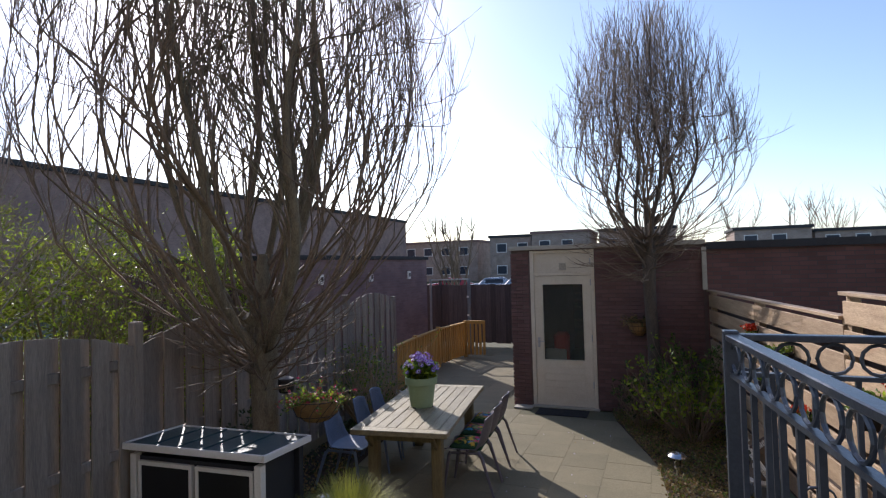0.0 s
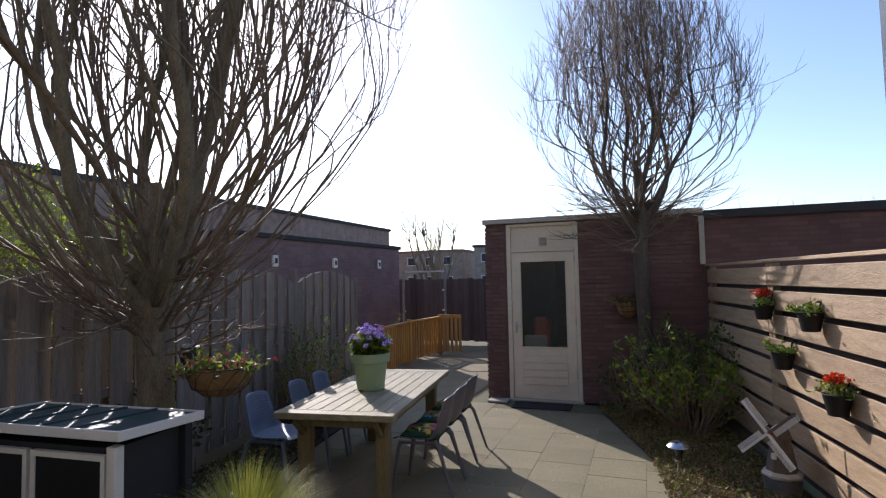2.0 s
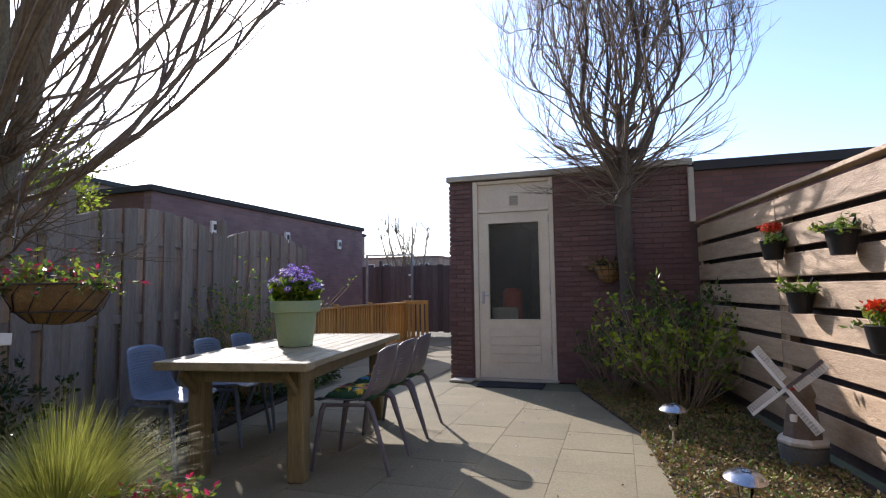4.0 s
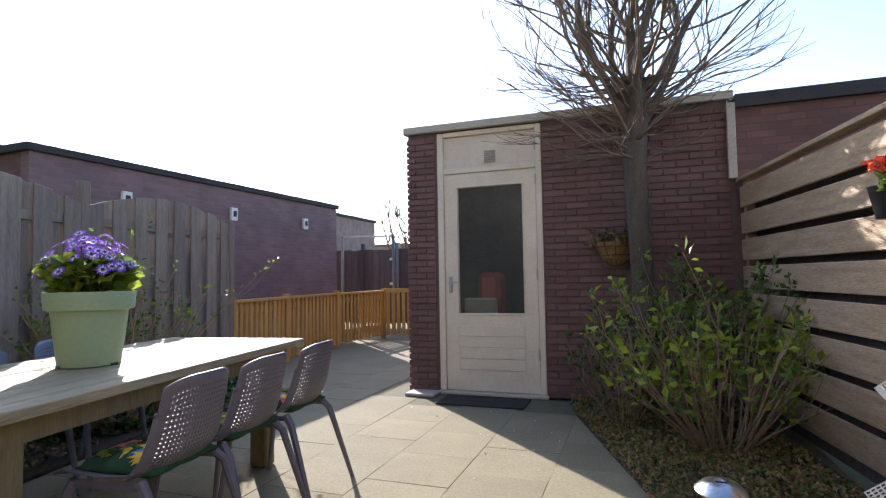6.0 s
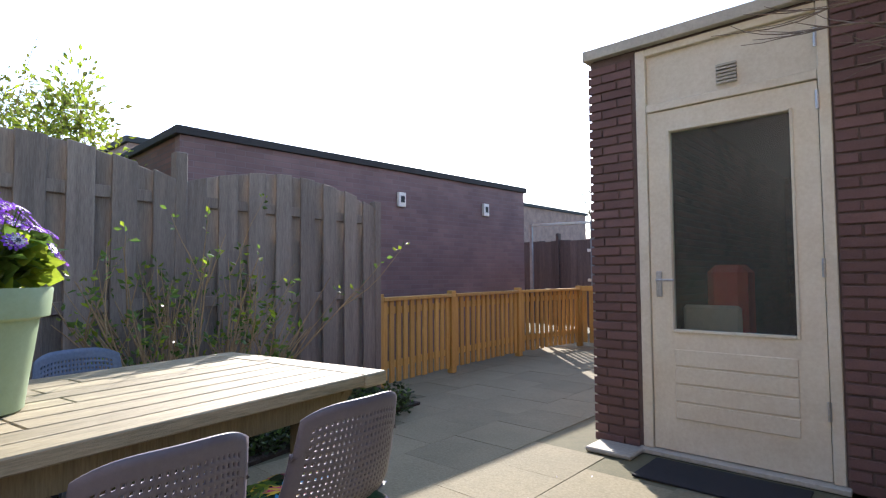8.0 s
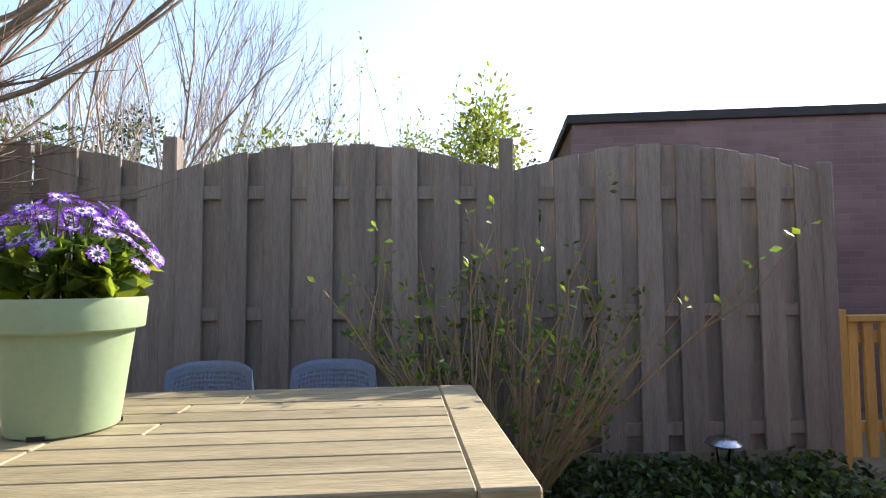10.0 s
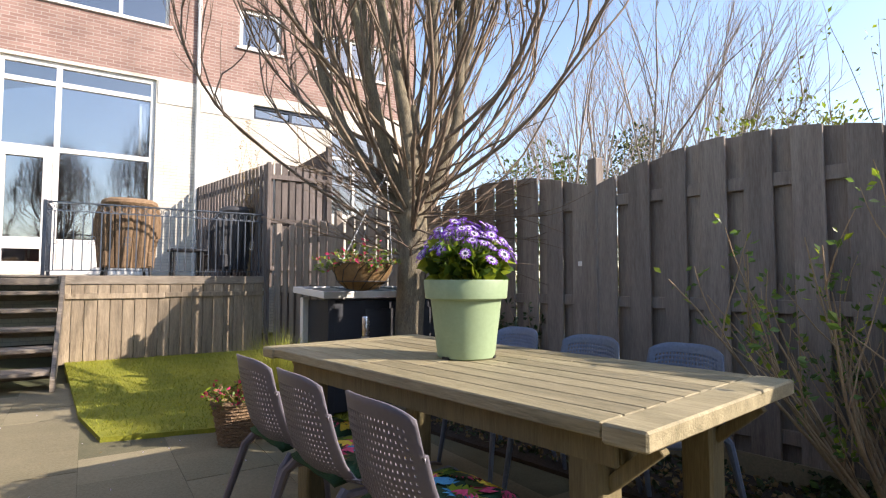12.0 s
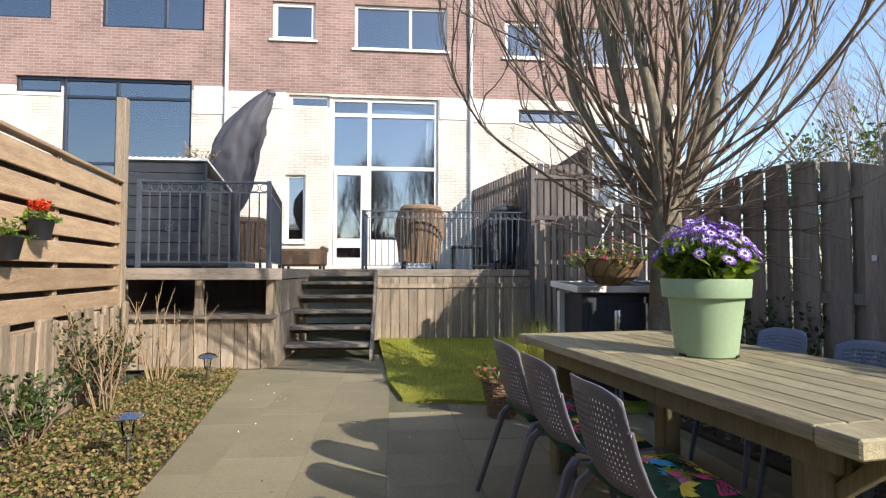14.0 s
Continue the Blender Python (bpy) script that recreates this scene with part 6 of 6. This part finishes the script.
bare_tree((-9.0, 30, 0), "bare spreading tree behind the alley gate", 12, 5.2, 3.6, m_twig, 7, 0.09, 8)
for i, (x, y, h) in enumerate(((13, 95, 12), (20, 88, 10.5), (26, 96, 11), (34, 90, 11), (5, 98, 11))):
    bare_tree((x, y, 0), "far bare tree on the horizon", 100 + i, h, 4.5, m_twig, 6, 0.12, 6)


def parked_car(x, y, rz, mat, label):
    c = thing("parked_car", (x, y, -0.06), label, "car", rz)
    bm = bmesh.new()
    sec = [(-2.1, 0.45, 0.62), (-2.0, 0.28, 0.85), (-1.1, 0.25, 0.95), (-0.6, 0.25, 1.38), (0.9, 0.25, 1.42), (1.6, 0.25, 0.98), (2.05, 0.3, 0.85), (2.15, 0.45, 0.6)]
    rings = [[bm.verts.new(v) for v in ((sx, -0.82, z0), (sx, -0.85, 0.75 if z1 > 0.75 else z1), (sx, -0.62, z1), (sx, 0.62, z1), (sx, 0.85, 0.75 if z1 > 0.75 else z1), (sx, 0.82, z0))] for sx, z0, z1 in sec]
    for a, b in zip(rings, rings[1:]):
        for j in range(6):
            bm.faces.new((a[j], a[(j + 1) % 6], b[(j + 1) % 6], b[j]))
    bm.faces.new(rings[0])
    bm.faces.new(rings[-1][::-1])
    part("body", bm, mat, c)
    part("side_window", boxed(-0.5, -0.80, 0.98, 0.95, 0.80, 1.28, 0.02), m_navy, c)
    for sx in (-1.3, 1.3):
        for sy in (-0.84, 0.62):
            w = part("wheel", tubed([(sx, sy, 0.31), (sx, sy + 0.22, 0.31)], 0.31, 16), m_black, c)
            part("rim", tubed([(sx, sy - 0.006, 0.31), (sx, sy + 0.226, 0.31)], 0.18, 12), m_alu, w)


parked_car(-11.0, 44, 12, m_car, "parked silver car beyond the alley gate")
parked_car(-8.2, 42, 8, m_car, "parked silver car near the far trees")
parked_car(-15.5, 46, 20, m_carr, "parked red car in the far street")


# ---- fine ground cover ----
def scatter(poly, count, r):
    xs, ys = [p[0] for p in poly], [p[1] for p in poly]
    out = []
    while len(out) < count:
        x, y = r.uniform(min(xs), max(xs)), r.uniform(min(ys), max(ys))
        if inside(x, y, poly):
            out.append((x, y))
    return out


r = random.Random(201)
V, F = [], []
for x, y in scatter(LAWN, 16000, r):
    h, a, t = r.uniform(0.010, 0.032), r.uniform(0, 6.28), r.uniform(-0.02, 0.02)
    b = len(V)
    V += [(x - 0.003 * math.cos(a), y - 0.003 * math.sin(a), 0.03), (x + 0.003 * math.cos(a), y + 0.003 * math.sin(a), 0.03), (x + t, y + r.uniform(-0.02, 0.02), 0.03 + h)]
    F.append((b, b + 1, b + 2))
raw("grass_blades", V, F, m_blade, lawn, "short grass blades", smooth=False, kind="stuff")


def cover(name, poly, count, mats, label, seed, leaf, z0, height):
    r = random.Random(seed)
    t = thing(name, (0, 0, 0), label, "ground cover", kind="stuff")
    sets = [[] for _ in mats]
    for x, y in scatter(poly, count, r):
        z = z0 + height * r.random() ** 1.5 * (0.5 + noise.noise((x * 2.1, y * 2.1, 0.3)) * 0.5 + 0.3)
        sets[min(int(r.random() ** 1.3 * len(mats)), len(mats) - 1)].append((Vector((x, y, max(z0, z))), Vector((r.uniform(-1, 1), r.uniform(-1, 1), r.uniform(-0.1, 0.7))), r.uniform(0.6, 1.3)))
    for s, m in zip(sets, mats):
        raw("leaf_litter", *leaf_mesh(s, r, leaf, 0.7), m, t, smooth=False, kind="stuff")


cover("bed_cover", [(x - 0.02 if x < 2.8 else x - 0.1, y) for x, y in BED], 30000, [m_litter, m_litter, m_hedge, m_litter, m_leaf], "low brown green ground cover in the sunny bed", 211, 0.027, 0.022, 0.055)
cover("ivy_cover", [(-2.33, 6.9), (-1.75, 7.4), (-1.68, 8.4), (-1.8, 9.2), (-2.0, 9.42), (-2.52, 9.42)], 5200, [m_leafd, m_leafd, m_leaf], "dark green ivy at the foot of the fence", 212, 0.045, 0.02, 0.16)
cover("soil_litter", [(-2.05, 4.7), (-1.3, 4.6), (-1.65, 7.2), (-2.3, 7.2)], 1500, [m_litter, m_leafd], "scattered leaves on the dark soil", 213, 0.04, 0.022, 0.04)

cover("fallen_bits", [(-0.4, 2.4), (2.4, 2.4), (2.0, 6.4), (1.2, 9.2), (-0.3, 9.2)], 110, [m_petal, m_litter], "scattered pale and brown bits on the slabs", 214, 0.018, 0.002, 0.0)

# ---- paving slabs ----
SLAB = (0.5, 0.5)
slab_mesh = mesh_of("slab", boxed(-0.2488, -0.2488, -0.045, 0.249, 0.249, 0.0, 0.001), m_slab)
r = random.Random(301)
FENCE_BED = [(-2.06, 4.6), (-1.2, 4.5), (-1.65, 7.6), (-1.88, 8.9), (-1.98, 9.5), (-2.56, 9.5)]
y = 1.75
while y < 15.7:
    x = -3.9
    col = 0
    while x < 2.95:
        ok = not (inside(x, y, BED) and inside(x - 0.2, y, BED)) and not inside(x, y, LAWN) and x > fence_x(min(y, 9.5)) - 0.1 - (0.9 if y > 9.6 else 0)
        ok = ok and not (y > 9.2 and x > -0.55) and not inside(x, y, FENCE_BED) and not (x > 2.1 and y < 2.25)
        if ok:
            o = new("slab", slab_mesh)
            o.parent = pavement
            o.matrix_basis = pose(x, y + (0.25 if col % 2 else 0.0), r.uniform(-0.003, 0.0), r.uniform(-0.15, 0.15), r.uniform(-0.15, 0.15), r.uniform(-0.15, 0.15))
        x += SLAB[0]
        col += 1
    y += SLAB[1]
# ---- bricks of the shed front ----
brick_mesh = mesh_of("brick", boxed(-0.1, -0.014, -0.0253, 0.1, 0.0, 0.0253, 0.003), m_brick)
half_brick = mesh_of("brick", boxed(-0.046, -0.014, -0.0253, 0.046, 0.0, 0.0253, 0.003), m_brick)
r = random.Random(401)
course = 0
z = 0.034
while z < 2.58:
    for x0, x1 in ((-0.35, -0.03), (1.04, 2.66)):
        x = x0
        k = 0
        while x < x1 - 0.05:
            w = 0.092 if (k == 0 and course % 2) or x + 0.2 > x1 else 0.2
            if x + w > x1 + 0.005:
                break
            o = new("brick", brick_mesh if w > 0.1 else half_brick)
            o.parent = shed
            o.matrix_basis = pose(x + w / 2, 0.0125 + r.uniform(-0.0018, 0.0018), z, 0, r.uniform(-0.4, 0.4), 0)
            x += w + 0.0115
            k += 1
    z += 0.0622
    course += 1
